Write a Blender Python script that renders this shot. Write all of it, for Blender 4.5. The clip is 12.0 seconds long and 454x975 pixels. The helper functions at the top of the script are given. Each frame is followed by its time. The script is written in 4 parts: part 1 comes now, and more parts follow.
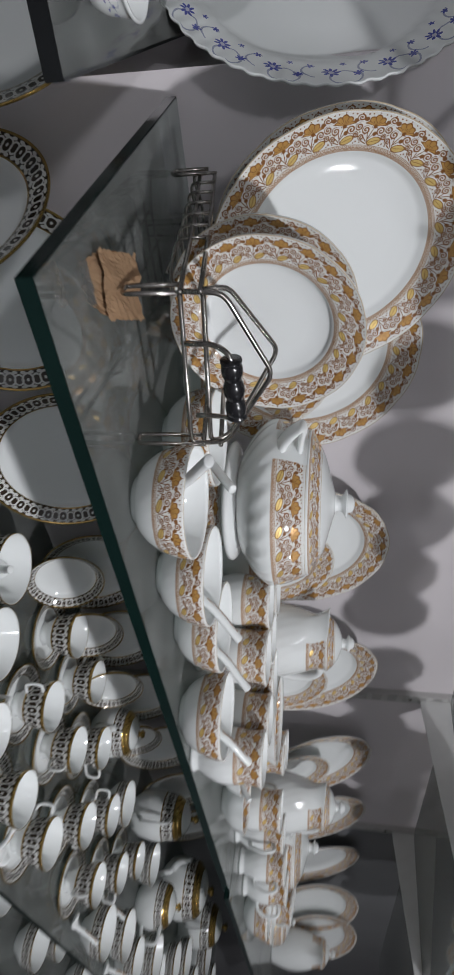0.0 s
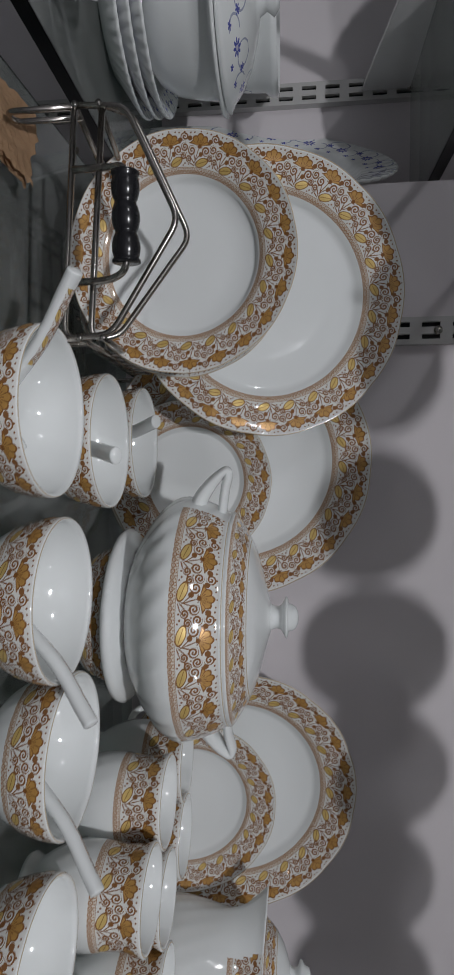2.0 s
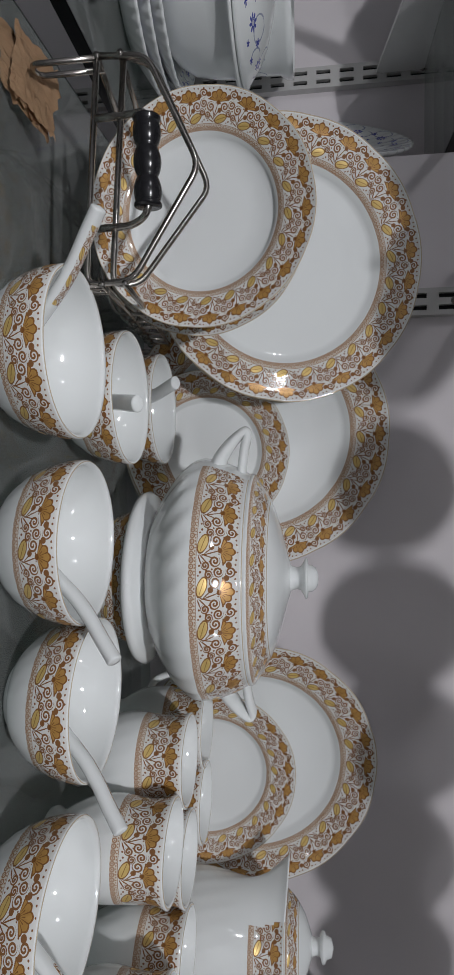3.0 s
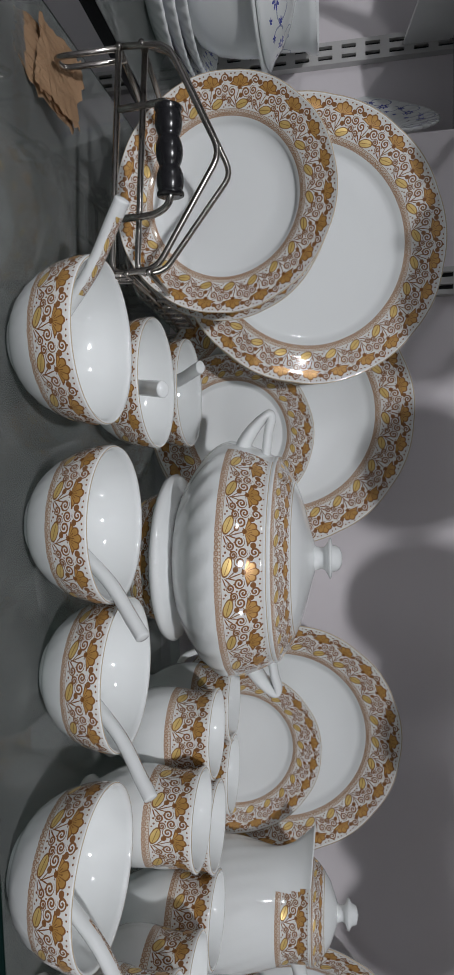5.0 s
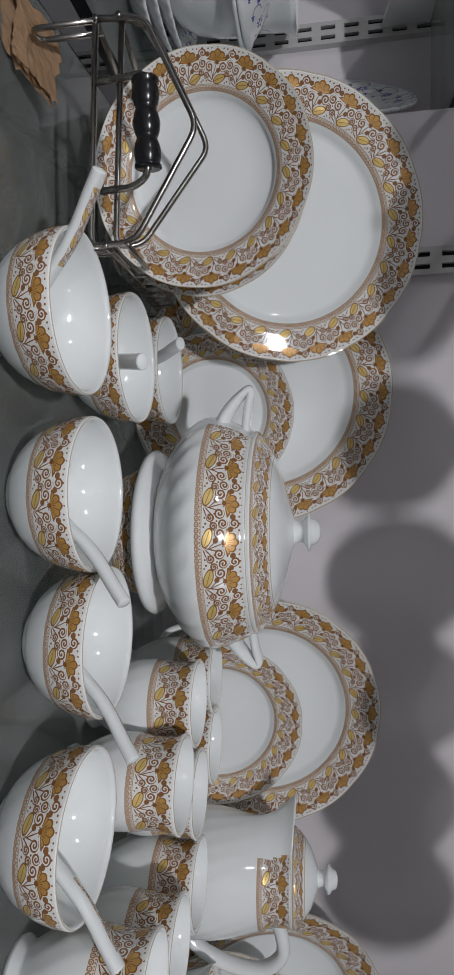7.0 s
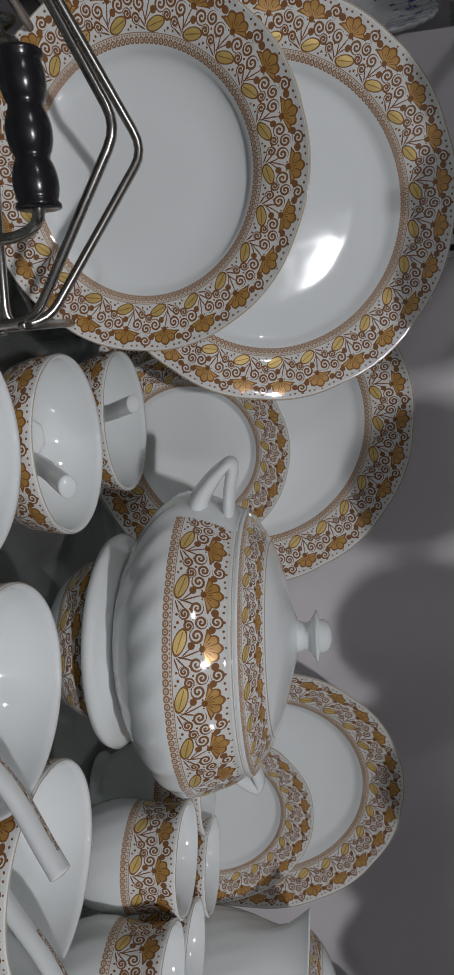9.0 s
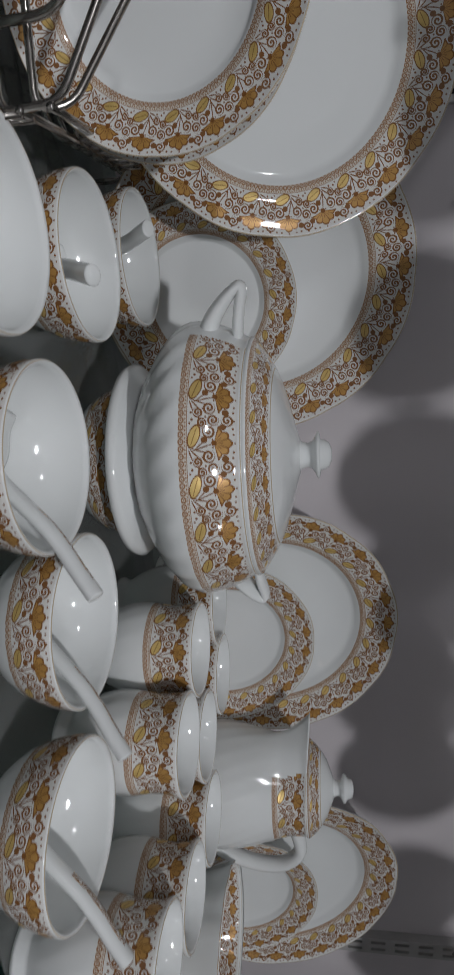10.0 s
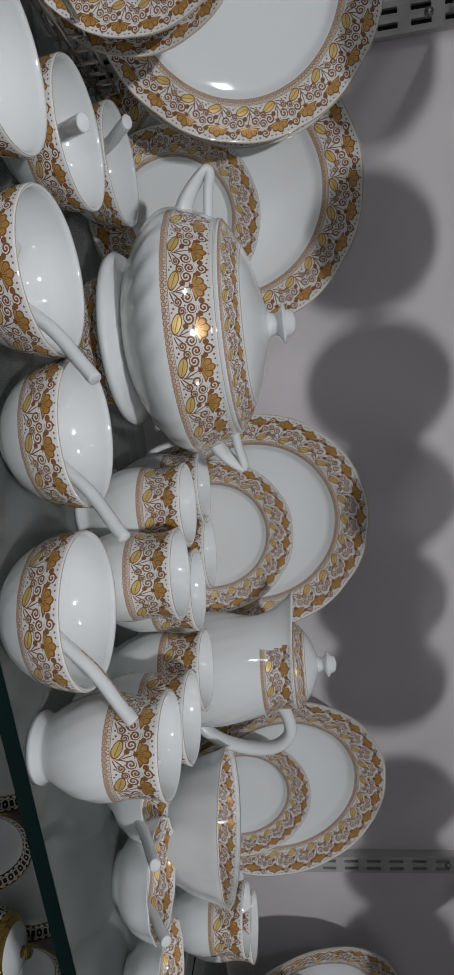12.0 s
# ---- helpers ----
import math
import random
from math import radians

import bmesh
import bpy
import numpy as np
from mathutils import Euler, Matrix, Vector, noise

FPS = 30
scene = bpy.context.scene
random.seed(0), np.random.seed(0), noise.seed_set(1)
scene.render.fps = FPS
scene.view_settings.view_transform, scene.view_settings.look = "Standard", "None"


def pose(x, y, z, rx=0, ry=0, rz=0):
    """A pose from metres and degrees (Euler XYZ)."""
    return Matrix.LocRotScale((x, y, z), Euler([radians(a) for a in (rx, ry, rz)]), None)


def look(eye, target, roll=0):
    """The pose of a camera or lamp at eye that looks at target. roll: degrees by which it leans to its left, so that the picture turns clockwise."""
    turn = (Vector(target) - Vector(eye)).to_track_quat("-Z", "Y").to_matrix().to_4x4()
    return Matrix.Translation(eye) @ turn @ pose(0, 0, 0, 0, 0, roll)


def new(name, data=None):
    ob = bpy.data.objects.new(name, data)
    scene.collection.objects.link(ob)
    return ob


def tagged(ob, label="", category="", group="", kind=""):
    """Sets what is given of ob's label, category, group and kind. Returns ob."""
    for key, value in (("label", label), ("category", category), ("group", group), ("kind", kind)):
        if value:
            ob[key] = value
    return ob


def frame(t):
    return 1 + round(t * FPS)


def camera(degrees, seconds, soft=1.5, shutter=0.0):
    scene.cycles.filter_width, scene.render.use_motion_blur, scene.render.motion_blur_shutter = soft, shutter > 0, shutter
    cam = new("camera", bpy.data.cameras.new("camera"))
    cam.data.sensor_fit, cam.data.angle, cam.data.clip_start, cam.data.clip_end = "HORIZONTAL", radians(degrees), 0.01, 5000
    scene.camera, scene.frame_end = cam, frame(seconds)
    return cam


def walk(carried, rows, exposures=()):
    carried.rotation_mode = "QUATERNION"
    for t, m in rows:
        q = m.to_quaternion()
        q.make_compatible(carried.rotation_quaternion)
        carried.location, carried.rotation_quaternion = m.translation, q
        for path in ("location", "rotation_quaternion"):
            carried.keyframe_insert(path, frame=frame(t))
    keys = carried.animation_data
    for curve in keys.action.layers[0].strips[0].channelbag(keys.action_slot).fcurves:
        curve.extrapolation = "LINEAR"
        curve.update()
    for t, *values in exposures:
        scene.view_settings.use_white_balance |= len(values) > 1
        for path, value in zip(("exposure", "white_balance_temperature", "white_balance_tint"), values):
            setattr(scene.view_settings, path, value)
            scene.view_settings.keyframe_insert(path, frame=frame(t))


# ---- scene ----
cam = camera(39.0, 12.0, 1.2, 0.25)
PATH = [
    (0, (-0.521, -0.707, 0.165), (0.839, 0.719, -0.178), 91.6),
    (0.3, (-0.412, -0.695, 0.166), (0.721, 0.924, -0.147), 92.8),
    (0.5, (-0.358, -0.696, 0.175), (0.601, 1.028, -0.158), 92.4),
    (1, (-0.29, -0.652, 0.176), (0.399, 1.205, -0.105), 90.4),
    (1.5, (-0.229, -0.626, 0.18), (0.262, 1.301, -0.032), 90.3),
    (2, (-0.14, -0.685, 0.185), (0.004, 1.296, -0.043), 90.1),
    (2.5, (-0.103, -0.696, 0.184), (-0.005, 1.285, -0.071), 89.4),
    (3, (-0.101, -0.69, 0.181), (0.01, 1.288, -0.09), 89.7),
    (3.5, (-0.11, -0.688, 0.176), (0.019, 1.287, -0.11), 90.1),
    (3.7, (-0.109, -0.689, 0.173), (0.017, 1.289, -0.098), 89.8),
    (5.3, (-0.1, -0.702, 0.189), (0.075, 1.254, -0.188), 89.4),
    (5.5, (-0.098, -0.703, 0.19), (0.074, 1.256, -0.177), 88.9),
    (6, (-0.098, -0.701, 0.191), (0.072, 1.26, -0.163), 89.2),
    (6.5, (-0.097, -0.706, 0.192), (0.094, 1.256, -0.147), 89.5),
    (7, (-0.091, -0.708, 0.191), (0.11, 1.257, -0.125), 89.4),
    (7.5, (-0.095, -0.693, 0.188), (0.05, 1.279, -0.112), 88.8),
    (9.3, (-0.197, -0.553, 0.184), (0.311, 1.355, -0.14), 88.0),
    (9.5, (-0.185, -0.565, 0.184), (0.347, 1.333, -0.155), 88.5),
    (10, (-0.134, -0.615, 0.188), (0.537, 1.237, -0.157), 88.7),
    (10.5, (-0.082, -0.671, 0.196), (0.458, 1.229, -0.122), 86.3),
    (11, (-0.059, -0.691, 0.193), (0.426, 1.224, -0.116), 86.3),
    (11.5, (-0.031, -0.705, 0.195), (0.502, 1.199, -0.104), 85.8),
    (12, (-0.024, -0.709, 0.193), (0.538, 1.188, -0.096), 85.6),
]
EXPOSURES = [(0.0, 0.38), (0.5, 0.35), (1.0, 0.05), (1.5, -0.15), (2.0, -0.26), (2.5, -0.19), (3.0, -0.02), (5.5, 0.05), (7.5, 0.0), (9.3, -0.36), (9.6, -0.36), (10.0, -0.42), (10.5, -0.20), (12.0, -0.12)]
walk(cam, [(t, look(eye, target, roll)) for t, eye, target, roll in PATH], EXPOSURES)

# ---- light ----
world = bpy.data.worlds.new("world")
scene.world = world
world.use_nodes = True
world.node_tree.nodes["Background"].inputs[0].default_value = (0.55, 0.58, 0.62, 1)
world.node_tree.nodes["Background"].inputs[1].default_value = 0.085


def ceiling_lamp(x, y, z, size, power):
    data = bpy.data.lights.new("ceiling_lamp_light", "AREA")
    data.shape, data.size, data.energy, data.color = "SQUARE", size, power, (0.950, 0.960, 1.0)
    ob = new("ceiling_lamp_light", data)
    ob.matrix_world = pose(x, y, z, 0, 0, 0)
    return ob


LAMPS = [(-1.60, -1.90, 0.18, 13), (-0.12, -2.02, 0.10, 38), (1.75, -1.80, 0.18, 5)]
for lx, ly, ls, lp in LAMPS:
    ceiling_lamp(lx, ly, 1.388, ls, lp)


# ---- materials ----
def shader(name):
    mat = bpy.data.materials.new(name)
    mat.use_nodes = True
    return mat, mat.node_tree, mat.node_tree.nodes["Principled BSDF"]


class Maths:
    """Arithmetic nodes in one tree."""

    def __init__(self, tree):
        self.tree = tree

    def op(self, kind, *args, clamp=False):
        node = self.tree.nodes.new("ShaderNodeMath")
        node.operation, node.use_clamp = kind, clamp
        for i, a in enumerate(args):
            if isinstance(a, (int, float)):
                node.inputs[i].default_value = a
            else:
                self.tree.links.new(a, node.inputs[i])
        return node.outputs[0]

    def add(self, a, b): return self.op("ADD", a, b)
    def sub(self, a, b): return self.op("SUBTRACT", a, b)
    def mul(self, a, b): return self.op("MULTIPLY", a, b)
    def less(self, a, b): return self.op("LESS_THAN", a, b)
    def more(self, a, b): return self.op("GREATER_THAN", a, b)
    def most(self, *a):
        r = a[0]
        for b in a[1:]:
            r = self.op("MAXIMUM", r, b)
        return r

    def length(self, x, y):
        return self.op("SQRT", self.add(self.mul(x, x), self.mul(y, y)))

    def ellipse(self, x, y, cx, cy, rx, ry, degrees=0):
        """1 on the edge of the ellipse, less inside."""
        c, s = math.cos(radians(degrees)), math.sin(radians(degrees))
        dx, dy = self.sub(x, cx), self.sub(y, cy)
        a = self.add(self.mul(dx, c / rx), self.mul(dy, s / rx))
        b = self.add(self.mul(dx, -s / ry), self.mul(dy, c / ry))
        return self.length(a, b)

    def ring(self, x, y, cx, cy, r, w):
        d = self.length(self.sub(x, cx), self.sub(y, cy))
        return self.less(self.op("ABSOLUTE", self.sub(d, r)), w)

    def mix(self, fac, a, b):
        node = self.tree.nodes.new("ShaderNodeMix")
        node.data_type = "RGBA"
        self.tree.links.new(fac, node.inputs[0])
        for i, v in ((6, a), (7, b)):
            if isinstance(v, tuple):
                node.inputs[i].default_value = (*v, 1)
            else:
                self.tree.links.new(v, node.inputs[i])
        return node.outputs[2]

    def noise(self, scale, detail=3, coords=None):
        node = self.tree.nodes.new("ShaderNodeTexNoise")
        node.inputs["Scale"].default_value, node.inputs["Detail"].default_value = scale, detail
        if coords is None:
            coords = self.tree.nodes.new("ShaderNodeTexCoord").outputs["Object"]
        self.tree.links.new(coords, node.inputs["Vector"])
        return node.outputs["Fac"]

    def bump(self, height, strength, distance, bsdf):
        node = self.tree.nodes.new("ShaderNodeBump")
        node.inputs["Strength"].default_value, node.inputs["Distance"].default_value = strength, distance
        self.tree.links.new(height, node.inputs["Height"])
        self.tree.links.new(node.outputs[0], bsdf.inputs["Normal"])

    def band(self):
        """u along the band and v across it; v lies outside 0 to 1 where a piece has no band."""
        uv = self.tree.nodes.new("ShaderNodeUVMap")
        uv.uv_map = "band"
        xyz = self.tree.nodes.new("ShaderNodeSeparateXYZ")
        self.tree.links.new(uv.outputs[0], xyz.inputs[0])
        return xyz.outputs[0], self.sub(xyz.outputs[1], 1.0)


WHITE = (0.80, 0.82, 0.815)


def plain(name, colour, rough, metal=0.0, grain=0.0, scale=60.0, bump=0.0, spread=0.12):
    mat, tree, bsdf = shader(name)
    bsdf.inputs["Roughness"].default_value, bsdf.inputs["Metallic"].default_value = rough, metal
    k = Maths(tree)
    f = k.noise(scale, 4)
    dark = tuple(c * (1 - spread) for c in colour)
    tree.links.new(k.mix(f, dark, tuple(min(1, c * (1 + spread)) for c in colour)), bsdf.inputs["Base Color"])
    if bump:
        k.bump(f, bump, 0.002, bsdf)
    return mat


def glaze(tree, bsdf, k):
    """Slightly uneven glaze."""
    bsdf.inputs["Roughness"].default_value = 0.07
    bsdf.inputs["IOR"].default_value = 1.5
    k.bump(k.noise(28, 2), 0.06, 0.004, bsdf)


def gold_floral():
    mat, tree, bsdf = shader("gold_floral_porcelain")
    k = Maths(tree)
    u, v = k.band()
    inside = k.mul(k.more(v, 0.0), k.less(v, 1.0))
    P = 0.77
    x = k.mul(k.op("FRACT", u), P)

    def off(cx):
        """Distance along the band from cx, carried round the repeat."""
        return k.sub(k.mul(k.op("FRACT", k.add(k.mul(k.sub(x, cx), 1 / P), 0.5)), P), P / 2)

    def oval(cx, cy, rx, ry, deg):
        return k.ellipse(off(cx), v, 0.0, cy, rx, ry, deg)

    def spiral(cx, cy, R, turn, way=1, turns=1.7, w=0.0185):
        dx, dy = off(cx), k.sub(v, cy)
        r = k.length(dx, dy)
        a = k.mul(k.op("ARCTAN2", dx, dy), way / (2 * math.pi))
        f = k.op("FRACT", k.add(k.sub(k.mul(r, turns / R), a), turn))
        return k.mul(k.less(r, R), k.less(k.op("ABSOLUTE", k.sub(f, 0.5)), w * turns / R))

    # lace edge, a row of beads and a line
    f = k.sub(k.op("FRACT", k.mul(u, 7.0)), 0.5)
    d = k.length(k.mul(f, 0.110), k.sub(v, 0.05))
    lace = k.most(k.less(k.op("ABSOLUTE", k.sub(d, 0.040)), 0.013), k.less(d, 0.015))
    g = k.sub(k.op("FRACT", k.mul(u, 13.0)), 0.5)
    beads = k.less(k.length(k.mul(g, 0.06), k.sub(v, 0.122)), 0.015)
    line1 = k.less(k.op("ABSOLUTE", k.sub(v, 0.152)), 0.006)
    # blossom: a fan of five petals opening towards the rim
    dx, dy = off(0.40), k.sub(v, 0.615)
    ang = k.op("ARCTAN2", dx, dy)
    wide = k.op("ABSOLUTE", ang)
    lobes = k.op("ABSOLUTE", k.op("COSINE", k.mul(ang, 5.0)))
    reach = k.sub(k.add(0.275, k.mul(lobes, 0.045)), k.mul(wide, 0.045))
    r = k.length(dx, dy)
    petal = k.mul(k.less(wide, 1.34), k.less(r, reach))
    light = k.mul(k.less(wide, 1.22), k.mul(k.less(r, k.mul(reach, 0.88)), k.more(r, 0.05)))
    vein = k.mul(light, k.less(lobes, 0.22))
    heart = k.less(oval(0.40, 0.610, 0.050, 0.040, 0), 1.0)
    stamens = k.mul(k.less(r, 0.15), k.mul(k.less(wide, 1.0), k.less(k.op("ABSOLUTE", k.op("SINE", k.mul(ang, 5.0))), 0.30)))
    # gilded leaf with an outline and a midrib
    leaf_d = k.add(oval(0.30, 0.275, 0.098, 0.220, 70), k.mul(k.op("ABSOLUTE", off(0.30)), 0.7))
    leaf = k.less(leaf_d, 0.86)
    leaf_line = k.mul(k.less(leaf_d, 1.04), k.more(leaf_d, 0.86))
    c, sn = math.cos(radians(70)), math.sin(radians(70))
    across = k.op("ABSOLUTE", k.add(k.mul(off(0.30), c), k.mul(k.sub(v, 0.275), sn)))
    rib = k.mul(k.less(leaf_d, 0.76), k.less(across, 0.008))
    # spray of thin stems between leaf and blossom
    spray = [k.less(oval(cx, cy, rx, ry, dg), 1.0) for cx, cy, rx, ry, dg in (
        (0.465, 0.43, 0.011, 0.19, 18), (0.52, 0.36, 0.012, 0.13, -14), (0.43, 0.38, 0.010, 0.12, 40), (0.57, 0.29, 0.013, 0.10, -42), (0.59, 0.22, 0.013, 0.09, -68))]
    scrolls = [spiral(*a) for a in ((0.215, 0.530, 0.112, 0.3), (0.605, 0.525, 0.108, 0.7, -1), (0.020, 0.830, 0.105, 0.1), (0.030, 0.600, 0.098, 0.6, -1),
                                    (0.690, 0.335, 0.085, 0.2), (0.085, 0.405, 0.082, 0.8), (0.66, 0.80, 0.06, 0.4), (0.135, 0.76, 0.055, 0.4, -1), (0.35, 0.45, 0.055, 0.1))]
    dots = [k.less(k.length(off(cx), k.sub(v, cy)), rr) for cx, cy, rr in (
        (0.70, 0.22, 0.020), (0.04, 0.24, 0.022), (0.02, 0.36, 0.020), (0.755, 0.47, 0.018), (0.14, 0.69, 0.018), (0.66, 0.69, 0.018),
        (0.155, 0.93, 0.020), (0.645, 0.93, 0.020), (0.40, 0.965, 0.016), (0.02, 0.945, 0.020), (0.34, 0.46, 0.016), (0.34, 0.59, 0.014), (0.47, 0.60, 0.014), (0.10, 0.20, 0.018), (0.55, 0.94, 0.018), (0.25, 0.94, 0.018), (0.62, 0.42, 0.016))]
    fine = k.most(beads, line1, lace)
    thin = k.most(*scrolls)
    brown = k.most(*spray, *dots)
    wear = k.noise(300, 2)
    col = k.mix(k.less(v, 0.15), (0.74, 0.73, 0.70), (0.70, 0.64, 0.56))
    col = k.mix(fine, col, (0.36, 0.20, 0.11))
    col = k.mix(thin, col, (0.25, 0.115, 0.045))
    col = k.mix(brown, col, (0.23, 0.095, 0.03))
    col = k.mix(petal, col, k.mix(wear, (0.26, 0.115, 0.035), (0.34, 0.155, 0.05)))
    col = k.mix(light, col, k.mix(wear, (0.44, 0.225, 0.06), (0.62, 0.36, 0.11)))
    col = k.mix(k.most(vein, heart, stamens), col, (0.24, 0.10, 0.03))
    col = k.mix(leaf_line, col, (0.26, 0.12, 0.04))
    col = k.mix(leaf, col, k.mix(wear, (0.62, 0.42, 0.12), (0.80, 0.60, 0.24)))
    col = k.mix(rib, col, (0.36, 0.19, 0.05))
    rim = k.mul(k.more(v, 1.06), k.less(v, 1.16))
    col = k.mix(inside, WHITE, col)
    col = k.mix(rim, col, (0.55, 0.46, 0.34))
    tree.links.new(col, bsdf.inputs["Base Color"])
    shine = k.mul(inside, k.most(leaf, k.mul(light, 0.7), k.mul(petal, 0.35)))
    tree.links.new(k.mul(shine, 0.30), bsdf.inputs["Metallic"])
    glaze(tree, bsdf, k)
    tree.links.new(k.add(0.07, k.mul(shine, 0.3)), bsdf.inputs["Roughness"])
    return mat


def black_lattice():
    mat, tree, bsdf = shader("black_lattice_porcelain")
    k = Maths(tree)
    u, v = k.band()
    inside = k.mul(k.more(v, 0.0), k.less(v, 1.0))
    x = k.op("FRACT", u)
    masks = [k.ring(x, v, 0.5, 0.5, 0.30, 0.05), k.ring(x, v, 0.0, 0.5, 0.24, 0.045), k.ring(x, v, 1.0, 0.5, 0.24, 0.045),
             k.less(k.ellipse(x, v, 0.5, 0.5, 0.08, 0.08), 1.0), k.less(k.ellipse(x, v, 0.25, 0.16, 0.16, 0.08), 1.0),
             k.less(k.ellipse(x, v, 0.75, 0.84, 0.16, 0.08), 1.0), k.less(k.ellipse(x, v, 0.75, 0.16, 0.16, 0.08), 1.0),
             k.less(k.ellipse(x, v, 0.25, 0.84, 0.16, 0.08), 1.0)]
    col = k.mix(k.most(*masks), (0.035, 0.024, 0.016), (0.66, 0.66, 0.64))
    edge = k.most(k.less(v, 0.07), k.more(v, 0.93))
    col = k.mix(edge, col, (0.42, 0.27, 0.09))
    col = k.mix(inside, WHITE, col)
    gilt = k.mul(k.more(v, 1.0), k.less(v, 1.5))
    col = k.mix(gilt, col, (0.50, 0.33, 0.10))
    tree.links.new(col, bsdf.inputs["Base Color"])
    glaze(tree, bsdf, k)
    tree.links.new(k.mul(k.most(gilt, k.mul(edge, inside)), 0.8), bsdf.inputs["Metallic"])
    return mat


def blue_flower():
    mat, tree, bsdf = shader("blue_flower_porcelain")
    k = Maths(tree)
    u, v = k.band()
    inside = k.mul(k.more(v, 0.0), k.less(v, 1.0))
    x = k.op("FRACT", u)
    blooms = []
    for cx, cy, r, n in ((0.27, 0.50, 0.17, 4.0), (0.72, 0.62, 0.10, 3.0), (0.90, 0.25, 0.08, 2.5), (0.52, 0.20, 0.07, 2.5)):
        dx, dy = k.sub(x, cx), k.sub(v, cy)
        lob = k.op("ABSOLUTE", k.op("COSINE", k.mul(k.op("ARCTAN2", dx, dy), n)))
        blooms.append(k.less(k.length(dx, dy), k.add(r * 0.3, k.mul(lob, r * 0.7))))
    sprig = k.most(k.ring(x, v, 0.5, 0.75, 0.26, 0.02), k.ring(x, v, 0.98, 0.45, 0.22, 0.02))
    col = k.mix(sprig, WHITE, (0.36, 0.39, 0.50))
    col = k.mix(k.most(*blooms), col, (0.085, 0.10, 0.36))
    col = k.mix(k.less(k.length(k.sub(x, 0.27), k.sub(v, 0.5)), 0.05), col, (0.5, 0.5, 0.6))
    # a small sprig in the middle of the flat pieces
    xyz = tree.nodes.new("ShaderNodeSeparateXYZ")
    tree.links.new(tree.nodes.new("ShaderNodeTexCoord").outputs["Object"], xyz.inputs[0])
    buds = []
    for cx, cy, r, n in ((0.0, 0.0, 0.010, 4.0), (0.017, 0.010, 0.006, 3.0), (-0.016, 0.012, 0.0055, 3.0), (0.012, -0.015, 0.005, 2.5), (-0.020, -0.008, 0.0045, 2.5), (0.030, -0.002, 0.004, 2.5)):
        dx, dy = k.sub(xyz.outputs[0], cx), k.sub(xyz.outputs[1], cy)
        lob = k.op("ABSOLUTE", k.op("COSINE", k.mul(k.op("ARCTAN2", dx, dy), n)))
        buds.append(k.less(k.length(dx, dy), k.add(r * 0.3, k.mul(lob, r * 0.7))))
    stems = k.most(*[k.less(k.ellipse(xyz.outputs[0], xyz.outputs[1], cx, cy, 0.0008, ry, dg), 1.0) for cx, cy, ry, dg in ((0.010, 0.006, 0.010, -60), (-0.010, 0.007, 0.010, 55), (0.016, -0.004, 0.016, -80), (-0.012, -0.005, 0.012, -65))])
    middle = k.less(v, -0.5)
    col = k.mix(inside, WHITE, col)
    col = k.mix(k.mul(middle, stems), col, (0.30, 0.36, 0.44))
    col = k.mix(k.mul(middle, k.most(*buds)), col, (0.085, 0.10, 0.36))
    tree.links.new(col, bsdf.inputs["Base Color"])
    glaze(tree, bsdf, k)
    return mat


def shelf_glass(name, low, high):
    """Tinted pane: what passes is dimmed by the greenish glass, the gloss is smeared in places."""
    mat, tree, bsdf = shader(name)
    k = Maths(tree)
    clear = tree.nodes.new("ShaderNodeBsdfTransparent")
    gloss = tree.nodes.new("ShaderNodeBsdfGlossy")
    fresnel = tree.nodes.new("ShaderNodeFresnel")
    mixer = tree.nodes.new("ShaderNodeMixShader")
    fresnel.inputs[0].default_value = 1.45
    smear = k.noise(9, 6)
    tree.links.new(k.mix(smear, low, high), clear.inputs[0])
    node = tree.nodes.new("ShaderNodeMapRange")
    node.inputs[1].default_value, node.inputs[2].default_value = 0.45, 0.75
    node.inputs[3].default_value, node.inputs[4].default_value = 0.01, 0.09
    tree.links.new(smear, node.inputs[0])
    tree.links.new(node.outputs[0], gloss.inputs["Roughness"])
    tree.links.new(fresnel.outputs[0], mixer.inputs[0])
    tree.links.new(clear.outputs[0], mixer.inputs[1])
    tree.links.new(gloss.outputs[0], mixer.inputs[2])
    # a thin film of dust and wiping marks
    dust = tree.nodes.new("ShaderNodeBsdfDiffuse")
    dust.inputs[0].default_value = (0.62, 0.64, 0.62, 1)
    film = tree.nodes.new("ShaderNodeMixShader")
    tree.links.new(k.add(0.11, k.mul(k.op("POWER", k.noise(24, 8), 3.0), 0.32)), film.inputs[0])
    tree.links.new(mixer.outputs[0], film.inputs[1])
    tree.links.new(dust.outputs[0], film.inputs[2])
    tree.links.new(film.outputs[0], tree.nodes["Material Output"].inputs[0])
    tree.nodes.remove(bsdf)
    return mat


